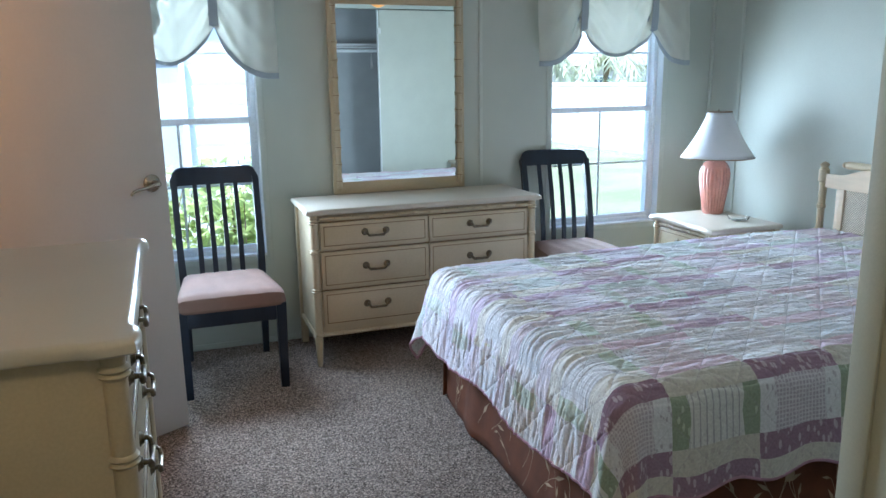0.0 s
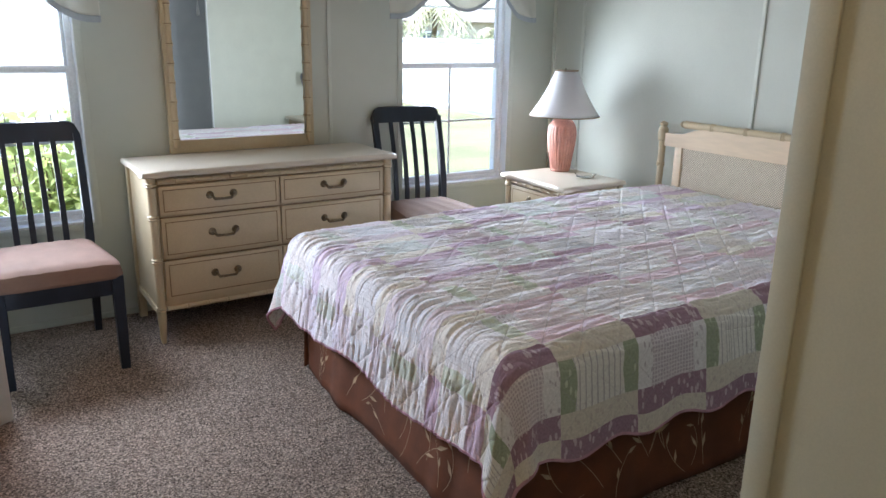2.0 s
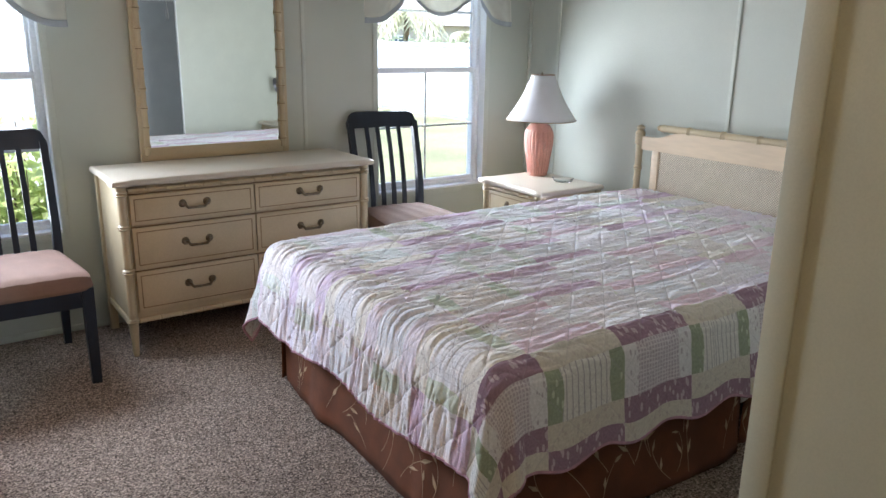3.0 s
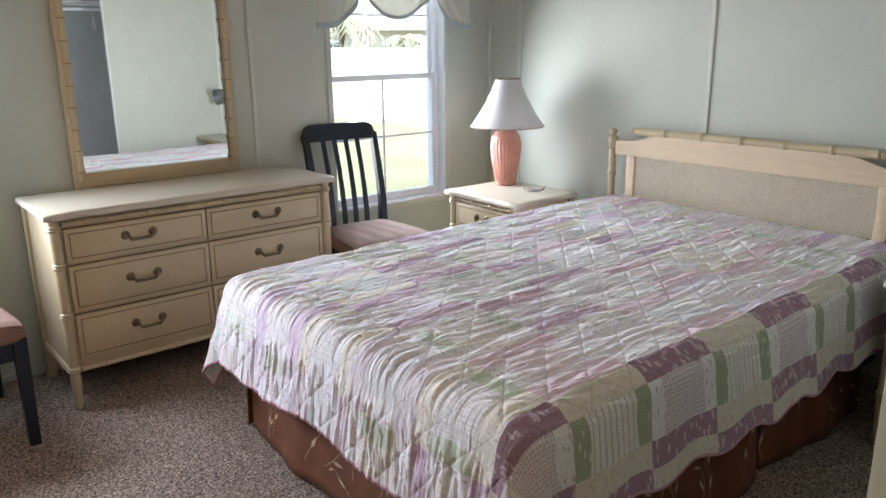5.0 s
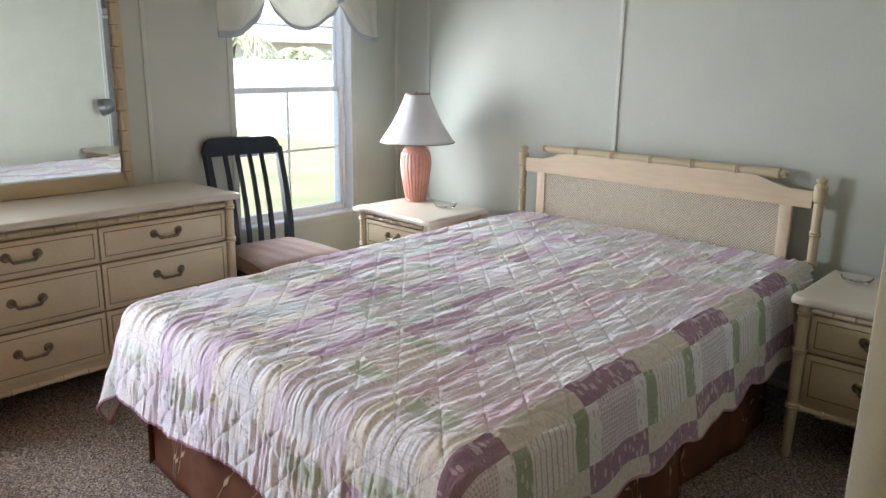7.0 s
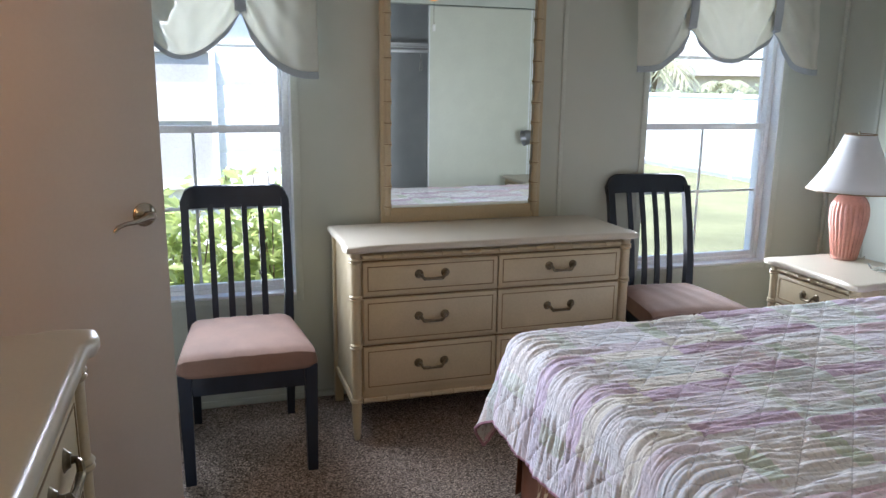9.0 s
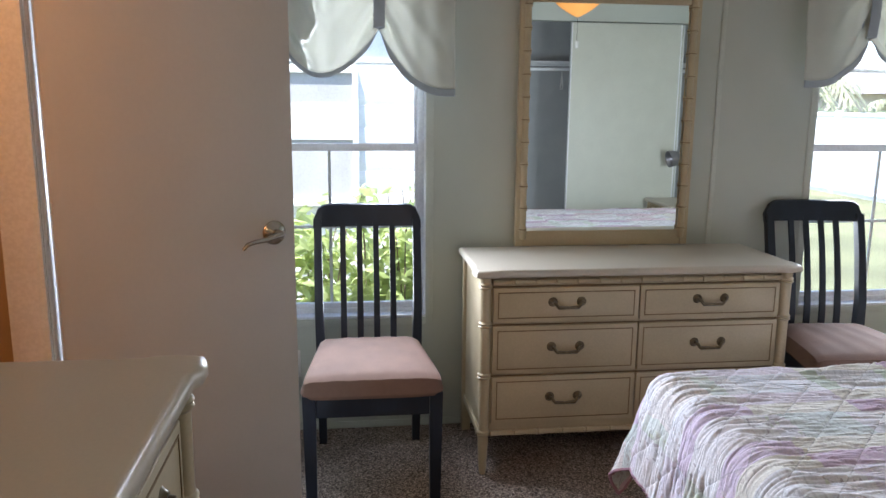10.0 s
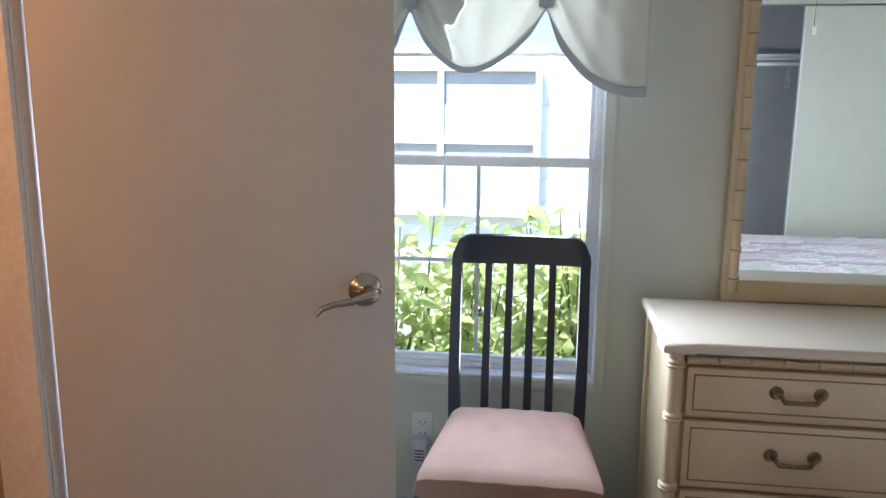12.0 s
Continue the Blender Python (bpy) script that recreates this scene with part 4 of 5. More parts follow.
for y in (0.0, HW):
    bm = fresh()
    lathe(bm, bamboo(0.019, 0.0, 0.822, [0.18, 0.38, 0.58, 0.70], 0.004) + [(0.024, 0.827), (0.026, 0.832), (0.026, 0.887), (0.021, 0.892), (0.015, 0.899), (0.021, 0.907), (0.022, 0.915), (0.012, 0.923), (0.001, 0.928)], 18, base=(0, y, 0))
    part("post", bm, M_CREAM, hb)
bm = fresh()
# shaped upper rail: high in the middle, sweeping down at the ends
n = 40
front, back = [], []
for i in range(n + 1):
    y = 0.024 + (HW - 0.048) * i / n
    d = min(y, HW - y)
    f = min(1.0, max(0.0, (d - 0.10) / 0.17))
    zt = 0.868 + 0.040 * (f * f * (3 - 2 * f))
    front.append((y, zt))
for xx in (-0.012, 0.012):
    col = [(bm.verts.new((xx, y, 0.800)), bm.verts.new((xx, y, z))) for y, z in front]
    back.append(col)
a, c = back
for i in range(n):
    bm.faces.new((a[i][0], a[i + 1][0], a[i + 1][1], a[i][1]))
    bm.faces.new((c[i][0], c[i][1], c[i + 1][1], c[i + 1][0]))
    bm.faces.new((a[i][1], a[i + 1][1], c[i + 1][1], c[i][1]))
    bm.faces.new((a[i][0], c[i][0], c[i + 1][0], a[i + 1][0]))
for i in (0, n):
    bm.faces.new((a[i][0], a[i][1], c[i][1], c[i][0]))
part("top_rail", bm, M_PINE, hb)
for y0, y1, z0, z1 in ((0.095, 0.142, 0.36, 0.800), (HW - 0.142, HW - 0.095, 0.36, 0.800)):
    part("stile", one_box(-0.012, 0.012, y0, y1, z0, z1, bevel=0.002), M_PINE, hb)
part("lower_rail", one_box(-0.011, 0.011, 0.019, HW - 0.019, 0.44, 0.50, bevel=0.003), M_PINE, hb)
part("cane_panel", one_box(-0.004, 0.004, 0.142, HW - 0.142, 0.50, 0.800), M_CANE, hb, "woven natural cane panel", smooth=False)
bm = fresh()
y0, y1 = 0.135, HW - 0.115
half = [(y0, 0.012), (y0 + 0.01, 0.016), (y0 + 0.018, 0.010), (y0 + 0.026, 0.0195)]
pts = [(0.0, y, 0.921) for y, r in half]
rad = [r for y, r in half]
for q in range(1, 6):
    yy = y0 + (y1 - y0) * q / 6
    for dy, r in ((-0.012, 0.0175), (-0.009, 0.021), (-0.004, 0.0215), (0.0, 0.0165), (0.004, 0.0215), (0.009, 0.021), (0.012, 0.0175)):
        pts.append((0.0, yy + dy, 0.921))
        rad.append(r)
for y, r in half[::-1]:
    pts.append((0.0, y0 + y1 - y, 0.921))
    rad.append(r)
tube(bm, pts, rad, 16)
part("bamboo_rail", bm, M_CREAM, hb)

# quilt: laid flat over the mattress, hanging at foot and sides
U0, U1, V0, V1 = -0.35, BX1 - BX0 + 0.01, -0.335, (BY1 - BY0) + 0.345
us, vs = np.arange(U0, U1, 0.0062), np.arange(V0, V1, 0.0029)
U, V = np.meshgrid(us, vs, indexing="ij")
LX, LY, R = BX1 - BX0, BY1 - BY0, 0.075
cu, cv = np.clip(U, 0.0, LX), np.clip(V, 0.0, LY)
du, dv = U - cu, V - cv
over = np.hypot(du, dv) + 1e-9
nx_, ny_ = du / over, dv / over
arc = R * math.pi / 2
ang = np.clip(over / R, 0, math.pi / 2)
drop = np.where(over > 1e-6, R * (1 - np.cos(ang)) + np.clip(over - arc, 0, None), 0)
outw = np.where(over > 1e-6, R * np.sin(ang), 0)
hang = np.clip(over - arc, 0, None)
# the hem rises and dips between the blocks
scallop = 1 + 0.07 * np.sin(2 * math.pi * (cu + 0.185) / 0.265 + cv * 9.0) * np.clip(hang * 6, 0, 1)
drop = np.where(over > 1e-6, R * (1 - np.cos(ang)) + hang * scallop, 0)
# long soft folds where it hangs, wider at the hem
fold = lattice(cu * 5.2 + cv * 5.2 + (nx_ - ny_) * 1.7, cu * 0 + 0.4, 11) * 0.5 + 0.5
fine = lattice(cu * 17 + cv * 17 + (nx_ - ny_) * 5, hang * 2.0, 12)
corner = np.clip(np.abs(nx_ * ny_) * 2, 0, 1)
outw = outw + hang * (0.05 + 0.14 * fold + 0.20 * corner * np.sin(3.2 * np.arctan2(np.abs(dv), np.abs(du) + 1e-9)) ** 2) + 0.004 * fine * np.clip(hang * 12, 0, 1)
X = BX0 + 0.018 + cu + nx_ * outw
Y = BY0 + 0.015 + (cv) * (LY - 0.03) / LY + ny_ * outw
Z = BZ + 0.016 - drop
# puckers run along the bed; stitched lattice sinks in; loft between the lines
flat = np.clip(1 - hang * 5, 0.35, 1)
pucker = np.zeros_like(U)
for sc, amp, sd in ((16, 0.0026, 1), (34, 0.0040, 2), (54, 0.0044, 3), (86, 0.0032, 4)):
    warp = 0.5 * lattice(U * 3.5, V * 3.5, sd + 20)
    pucker += amp * (0.7 - 2 * np.sqrt(lattice(U * sc * 0.11 + warp * 1.5, V * sc + U * sc * 0.06 + warp * 4, sd) ** 2 + 0.012))
diag1, diag2 = (U - U0 + V - V0 - 0.205) / 0.14, (U - U0 - V + V0 - 0.095) / 0.14
st = np.minimum(np.abs(diag1 - np.round(diag1)), np.abs(diag2 - np.round(diag2))) * 0.099
loft = 0.0040 * (1 - np.exp(-(st / 0.0028) ** 2)) - 0.0022
broad = 0.007 * lattice(U * 2.3, V * 2.6, 31)
relief = np.clip(st / 0.006, 0.35, 1) * pucker * (0.85 + 0.55 * lattice(U * 4, V * 4, 40)) + loft + broad * flat
vert = np.clip(hang * 15, 0, 1)
sidepuck = 0.0022 * (1 - 2 * np.abs(lattice((cu + cv) * 22 + hang * 5, hang * 6, 51))) + 0.0036 * (1 - 2 * np.abs(lattice((cu + cv) * 52 - hang * 6, hang * 9, 52))) + 0.0022 * (1 - 2 * np.abs(lattice((cu + cv) * 88 + hang * 4, hang * 11, 53))) + loft
sidepuck = sidepuck * (0.25 + 0.95 * np.abs(nx_))
X = X + nx_ * vert * sidepuck
Y = Y + ny_ * vert * sidepuck
Z = Z + relief * (1 - 0.85 * vert)
quilt = thing("quilt", (0, 0, 0), 0, "wrinkled pastel patchwork quilt spread over the bed", "quilt")
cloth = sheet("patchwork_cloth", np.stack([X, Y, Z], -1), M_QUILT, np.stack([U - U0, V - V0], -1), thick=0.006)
cloth.parent = quilt


def hem(xs, ys, zs):
    bm = fresh()
    tube(bm, list(zip(xs, ys, zs))[::2], 0.0055, 6)
    part("hem_binding", bm, M_MAUVE, quilt, "dusty mauve rolled hem")


hem(X[0, :], Y[0, :], Z[0, :])
hem(X[:, 0], Y[:, 0], Z[:, 0])
hem(X[:, -1], Y[:, -1], Z[:, -1])


# ---------------------------------------------------------------- lamps, curtains and small things
def table_lamp(at):
    t = thing("table_lamp", at, 0, "salmon ribbed ceramic table lamp with white cone shade", "lamp")
    bm = fresh()
    prof = [(0.052, 0.0), (0.056, 0.004), (0.057, 0.012), (0.060, 0.03), (0.066, 0.07), (0.074, 0.12), (0.081, 0.17), (0.084, 0.205), (0.083, 0.235), (0.076, 0.262), (0.062, 0.285), (0.046, 0.298), (0.030, 0.305)]
    fine = []
    for (r0, z0), (r1, z1) in zip(prof, prof[1:]):
        for q in range(3):
            fine.append((r0 + (r1 - r0) * q / 3, z0 + (z1 - z0) * q / 3))
    fine.append(prof[-1])
    lathe(bm, fine, 144, flutes=24, depth=0.0048, fl=(0.012, 0.262))
    part("base", bm, M_CERAMIC, t, "salmon ribbed ceramic body")
    bm = fresh()
    lathe(bm, [(0.022, 0.304), (0.022, 0.316), (0.012, 0.320), (0.010, 0.37), (0.016, 0.375), (0.016, 0.42), (0.006, 0.43), (0.004, 0.565), (0.009, 0.572), (0.001, 0.583)], 16)
    part("socket", bm, M_NICKEL, t)
    bm = fresh()
    zs, zt, rb, rt = 0.318, 0.568, 0.198, 0.064
    rings = []
    for q in range(13):
        f = q / 12
        r = rb + (rt - rb) * f - 0.012 * math.sin(math.pi * f)
        rings.append([bm.verts.new((r * math.cos(2 * math.pi * k / 64), r * math.sin(2 * math.pi * k / 64), zs + (zt - zs) * f)) for k in range(64)])
    for a, c in zip(rings, rings[1:]):
        for j in range(64):
            bm.faces.new((a[j], a[(j + 1) % 64], c[(j + 1) % 64], c[j]))
    bmesh.ops.transform(bm, matrix=Matrix.Translation((0.006, -0.004, 0)), verts=bm.verts)
    sh = part("shade", bm, M_SHADE, t, "white cloth cone shade")
    md = sh.modifiers.new("thickness", "SOLIDIFY")
    md.thickness = 0.002
    for r, z in ((rb + 0.0005, zs), (rt + 0.0005, zt)):
        bm = fresh()
        pts = [(0.006 + r * math.cos(2 * math.pi * k / 48), -0.004 + r * math.sin(2 * math.pi * k / 48), z) for k in range(49)]
        tube(bm, pts, 0.0028, 6, cap=False)
        part("rim", bm, M_LINE, sh, "thin tan shade rim")
    bm = fresh()
    tube(bm, [(0.05, -0.02, 0.012), (0.075, -0.035, 0.004), (0.10, -0.02, 0.004), (0.125, 0.0, 0.003)], 0.003, 6)
    part("cord", bm, M_PLASTIC, t)
    return t


table_lamp((2.885, 3.54, 0.594))

# cut glass dish by the lamp
bm = fresh()
lathe(bm, [(0.040, 0.0), (0.050, 0.003), (0.056, 0.016), (0.060, 0.020), (0.055, 0.020), (0.046, 0.008), (0.001, 0.006)], 20, base=(0, 0, 0))
dish = new("glass_dish", mesh_of("glass_dish", bm, M_GLASS))
dish.location = (2.86, 3.30, 0.595)
tagged(dish, "small clear cut glass dish on the nightstand", "dish")
bm = fresh()
lathe(bm, [(0.036, 0.0), (0.044, 0.003), (0.050, 0.014), (0.054, 0.017), (0.049, 0.017), (0.040, 0.008), (0.001, 0.006)], 20)
dish = new("glass_dish", mesh_of("glass_dish", bm, M_GLASS))
dish.location = (2.90, 1.36, 0.595)
tagged(dish, "small clear glass dish beside the desk lamp", "dish")

# grey desk lamp on the other nightstand
dl = thing("desk_lamp", (2.90, 1.08, 0.594), 0, "small grey metal desk lamp with a curved neck", "lamp")
bm = fresh()
lathe(bm, [(0.065, 0.0), (0.065, 0.012), (0.050, 0.018), (0.012, 0.022), (0.008, 0.03)], 28)
part("foot", bm, M_GUNMETAL, dl)
bm = fresh()
tube(bm, [(0, 0, 0.025), (0.01, 0, 0.12), (0.015, 0, 0.23), (0.0, 0, 0.31), (-0.04, 0, 0.345), (-0.09, 0, 0.345)], 0.006, 10)
part("neck", bm, M_NICKEL, dl)
bm = fresh()
lathe(bm, [(0.016, 0.0), (0.034, 0.012), (0.052, 0.040), (0.062, 0.075), (0.066, 0.115), (0.067, 0.120), (0.061, 0.115), (0.030, 0.03)], 28)
bmesh.ops.transform(bm, matrix=pose(-0.085, 0, 0.347, 0, -100, 0), verts=bm.verts)
part("head", bm, M_GUNMETAL, dl)

# ceiling lamp with pull chain, seen in the mirror
cl = thing("ceiling_lamp", (1.615, 2.0, 1.905), 0, "lit amber glass ceiling bowl with a pull chain", "lamp")
bm = fresh()
lathe(bm, [(0.001, 0.0), (0.02, 0.004), (0.06, 0.026), (0.105, 0.056), (0.140, 0.085), (0.153, 0.102), (0.155, 0.112)], 40, flutes=20, depth=0.004, fl=(0.05, 0.12))
part("bowl", bm, M_AMBER, cl, "glowing amber glass bowl")
bm = fresh()
lathe(bm, [(0.012, 0.10), (0.012, 0.38), (0.07, 0.39), (0.075, 0.414)], 24)
for a in (0.0, 2.1, 4.2):
    tube(bm, [(0, 0, 0.14), (0.156 * math.cos(a), 0.156 * math.sin(a), 0.112)], 0.004, 6)
part("fitter", bm, M_NICKEL, cl)
bm = fresh()
tube(bm, [(0.0, 0.0, 0.002), (0.0, 0.0, -0.15)], 0.0012, 6)
part("pull_chain", bm, M_NICKEL, cl)
part("fob", one_box(-0.012, 0.012, -0.006, 0.006, -0.195, -0.15, bevel=0.003), M_PLASTIC, cl)


# swagged valances on rods
def valance(name, x0, x1, tabs, label, low=1.400, belly_z=1.455):
    t = thing(name, (0, 0, 0), 0, label, "valance", "swagged valances")
    y0, zt = YN - 0.065, 1.955
    n = 120
    xs = np.linspace(x0, x1, n + 1)
    hem = np.zeros_like(xs)
    for i, x in enumerate(xs):
        if x <= tabs[0]:
            f = (x - x0) / (tabs[0] - x0)
            hem[i] = low + (1.620 - low) * f ** 2.6 - 0.004 * math.sin(math.pi * f)
        elif x >= tabs[1]:
            f = (x1 - x) / (x1 - tabs[1])
            hem[i] = low + (1.620 - low) * f ** 2.6 - 0.004 * math.sin(math.pi * f)
        else:
            f = (x - tabs[0]) / (tabs[1] - tabs[0])
            hem[i] = 1.620 - (1.620 - belly_z) * math.sin(math.pi * f) ** 0.85 - 0.012 * math.sin(2 * math.pi * f)
    rows = 44
    pos = np.zeros((rows + 1, n + 1, 3))
    near = np.minimum(np.abs(xs - tabs[0]), np.abs(xs - tabs[1]))
    for i in range(rows + 1):
        f = i / rows
        z = zt + (hem - zt) * f
        belly = 0.035 * np.sin(np.clip(near / 0.17, 0, 1) * math.pi / 2) * f ** 1.3
        swag = (0.022 * np.sin(f * 15 - near * 34) * np.exp(-near / 0.13) + 0.007 * np.sin(f * 31 - near * 60 + 1) * np.exp(-near / 0.15)) * np.clip(near / 0.02, 0, 1) * np.clip(f * 2, 0, 1)
        gather = 0.008 * np.sin(xs * 62 + 1.3 * np.sin(xs * 17)) * (1 - 0.6 * f)
        pos[i, :, 0] = xs
        pos[i, :, 1] = y0 - belly - swag - gather
        pos[i, :, 2] = z
    body = sheet("cloth", pos, M_VALANCE, thick=0.0015)
    body.parent = t
    # binding along the hem
    k = 5
    band = np.zeros((k + 1, n + 1, 3))
    dz = np.gradient(hem, xs)
    nrm = np.sqrt(1 + dz ** 2)
    wide = np.where((xs > tabs[0]) & (xs < tabs[1]), 0.018, 0.028) * np.clip(near / 0.05, 0.15, 1)
    for i in range(k + 1):
        f = i / k
        band[i, :, 0] = np.clip(xs + dz / nrm * wide * f * 0.6, x0, x1)
        band[i, :, 1] = pos[-1, :, 1] - 0.001
        band[i, :, 2] = hem - wide * f / nrm
    bd = sheet("binding", band, M_BAND, thick=0.0025)
    bd.parent = t
    tagged(bd, "blue-grey hem binding")
    for x in tabs:
        bm = fresh()
        pts = [(x, y0 - 0.022, 1.95), (x, y0 - 0.030, 1.80), (x, y0 - 0.030, 1.70), (x, y0 - 0.022, 1.625), (x, y0 + 0.0, 1.612), (x, y0 + 0.015, 1.63), (x, y0 + 0.015, 1.95)]
        tube(bm, pts, 1.0, flat=(0.021, 0.0015))
        part("tab", bm, M_BAND, t, "blue-grey cloth tab")
    bm = fresh()
    tube(bm, [(x0, YN, 1.962), (x0, y0, 1.962), (x1, y0, 1.962), (x1, YN, 1.962)], 0.008, 8)
    part("rod", bm, M_TRIM, t)
    return t


valance("valance", -0.43, 0.535, (-0.145, 0.248), "ivory swagged valance with blue-grey tabs over the shrub-side window")
valance("valance", 1.955, 2.948, (2.238, 2.700), "ivory swagged valance with blue-grey tabs over the lawn-side window", 1.450, 1.490)

# outlet and plug-in freshener under the window
ol = thing("wall_outlet", (-0.115, YN, 0.29), 0, "white duplex wall outlet under the window", "outlet")
part("plate", one_box(-0.035, 0.035, -0.005, 0, -0.057, 0.057, bevel=0.002), M_PLASTIC, ol)
for z in (0.02, -0.02):
    s = part("socket", one_box(-0.017, 0.017, -0.008, -0.004, z - 0.014, z + 0.014, bevel=0.003), M_PLASTIC, ol)
    bm = fresh()
    for x in (-0.007, 0.007):
        box(bm, x - 0.0012, x + 0.0012, -0.0088, -0.0078, z - 0.003, z + 0.006)
    box(bm, -0.002, 0.002, -0.0088, -0.0078, z - 0.011, z - 0.007)
    part("slots", bm, M_SLOT, s, smooth=False)
fr = thing("plug_in_freshener", (-0.118, YN - 0.009, 0.165), 0, "small lilac plug-in freshener in the outlet", "freshener")
part("case", one_box(-0.030, 0.030, -0.045, 0.0, 0.0, 0.105, bevel=0.014, seg=3), M_LILAC, fr)
for q in range(4):
    part("vent", one_box(-0.016, 0.016, -0.0462, -0.0445, 0.03 + q * 0.011, 0.034 + q * 0.011), M_SLOT, fr)

# closet: bypass doors, rod, wire shelf, hanger
for nm, x0, x1, y in (("sliding_door", 1.905, 2.83, YC - 0.035), ("sliding_door", 1.95, 2.87, YC - 0.075)):
    sd_ = thing(nm, (x0, y, 0.015), 0, "plain white sliding closet door", "closet door", "closet doors")
    w_ = x1 - x0
    part("panel", one_box(0.012, w_ - 0.012, -0.012, 0.012, 0.0, 1.975), M_SLIDE, sd_, smooth=False)
    for a in ((0.0, 0.012), (w_ - 0.012, w_)):
        part("edge_strip", one_box(*a, -0.015, 0.015, 0.0, 1.975, bevel=0.003), M_TRIM, sd_)
rod = thing("closet_rod", (1.076, 0.56, 1.64), 0, "pale closet rod below a wire shelf", "rod")
bm = fresh()
tube(bm, [(0, 0, 0), (XE - 1.078, 0, 0)], 0.014, 12)
part("pole", bm, M_TRIM, rod)
shelf = thing("wire_shelf", (1.076, 0.245, 1.70), 0, "white wire closet shelf", "shelf")
bm = fresh()
for y in (0.01, 0.10, 0.20, 0.30, 0.36):
    tube(bm, [(0, y, 0), (XE - 1.078, y, 0)], 0.004, 6)
tube(bm, [(0, 0.36, -0.03), (XE - 1.078, 0.36, -0.03)], 0.005, 6)
part("rails", bm, M_TRIM, shelf)
bm = fresh()
for q in range(70):
    x = 0.015 + q * 0.030
    tube(bm, [(x, 0.005, 0.005), (x, 0.36, 0.005), (x, 0.362, -0.03)], 0.0018, 4)
part("wires", bm, M_TRIM, shelf)["kind"] = "stuff"
hg = thing("clothes_hanger", (1.93, 0.56, 1.654), 103, "white plastic hanger on the closet rod", "hanger")
bm = fresh()
hook = [(0.0 + 0.018 * math.sin(a), 0, 0.004 - 0.018 + 0.018 * math.cos(a)) for a in np.linspace(-2.0, 1.6, 14)][::-1]
tube(bm, hook[::-1] + [(0.0, 0, -0.05), (0, 0, -0.075)], 0.003, 6)
tube(bm, [(0, 0, -0.07), (0.10, 0, -0.11), (0.20, 0, -0.16), (0.20, 0, -0.175), (0, 0, -0.175), (-0.20, 0, -0.175), (-0.20, 0, -0.16), (-0.10, 0, -0.11), (0, 0, -0.07)], 0.005, 8)
part("hanger_body", bm, M_PLASTIC, hg)

# ceiling lamp over the passage
pl = thing("passage_lamp", (-0.40, 0.22, ZC - 0.10), 0, "small warm lit passage ceiling lamp", "lamp")
bm = fresh()
lathe(bm, [(0.001, 0.0), (0.08, 0.012), (0.115, 0.05), (0.12, 0.085), (0.06, 0.0995)], 28)
part("bowl", bm, M_AMBER, pl)


# ---------------------------------------------------------------- outside
GZ = -0.70
bm = fresh()
bmesh.ops.create_grid(bm, x_segments=2, y_segments=2, size=900, matrix=Matrix.Translation((0, 0, GZ)))
solid("ground", bm, M_LAWN, "bright mown lawn reaching to the horizon", "ground", smooth=False)


def scatter_leaves(bm, rng, places, size, droop=0.3, long=2.2):
    for p in places:
        d = Vector((rng.gauss(0, 1), rng.gauss(0, 1), rng.gauss(0.2, 0.8))).normalized()
        side = d.cross(Vector((rng.gauss(0, 1), rng.gauss(0, 1), rng.gauss(0, 1)))).normalized()
        up = d.cross(side)
        s = size * rng.uniform(0.7, 1.3)
        a = bm.verts.new(p)
        tip = bm.verts.new(p + d * s * long - Vector((0, 0, droop * s)))
        m1 = p + d * s * long * 0.45
        c = bm.verts.new(m1 + side * s * 0.45 + up * s * 0.12)
        e = bm.verts.new(m1 - side * s * 0.45 + up * s * 0.12)
        mid = bm.verts.new(m1)
        for f in ((a, c, mid), (c, tip, mid), (tip, e, mid), (e, a, mid)):
            bm.faces.new(f)


def shrub(at, w, d, h, count, size, seed):
    t = thing("shrub", at, 0, "leafy green shrub growing below the window", "shrub")
    rng = random.Random(seed)
    bm = fresh()
    tips = []
    for q in range(26):
        x, y = rng.uniform(-w, w) * 0.8, rng.uniform(-d, d) * 0.7
        top = Vector((x + rng.gauss(0, 0.1), y + rng.gauss(0, 0.08), h * rng.uniform(0.80, 1.04)))
        base = Vector((x * 0.7, y * 0.7, 0))
        mid = (base + top) / 2 + Vector((rng.gauss(0, 0.05), rng.gauss(0, 0.05), 0))
        tube(bm, [base, mid, top], [0.011, 0.007, 0.003], 5)
        tips.append((base, mid, top))
    part("stems", bm, M_BARK, t)
    bm = fresh()
    places = []
    for q in range(count):
        base, mid, top = rng.choice(tips)
        f = rng.uniform(0.25, 1.0)
        c = base.lerp(mid, f * 2) if f < 0.5 else mid.lerp(top, f * 2 - 1)
        places.append(c + Vector((rng.gauss(0, 0.09), rng.gauss(0, 0.07), rng.gauss(0, 0.05))))
    scatter_leaves(bm, rng, places, size, long=1.75)
    part("leaves", bm, M_LEAF, t, smooth=False)["kind"] = "stuff"


shrub((-0.55, 5.0, GZ), 0.75, 0.35, 1.50, 2500, 0.056, 4)
shrub((0.75, 5.1, GZ), 0.70, 0.35, 1.54, 2500, 0.056, 8)


# neighbour's house with lapped white siding
nh = thing("neighbour_house", (0, 0, 0), 0, "white sided neighbouring house with a shaded window", "house")
part("wall", one_box(-9.0, 2.6, 8.06, 14.0, GZ, 2.35), M_SIDING, nh, smooth=False)
bm = fresh()
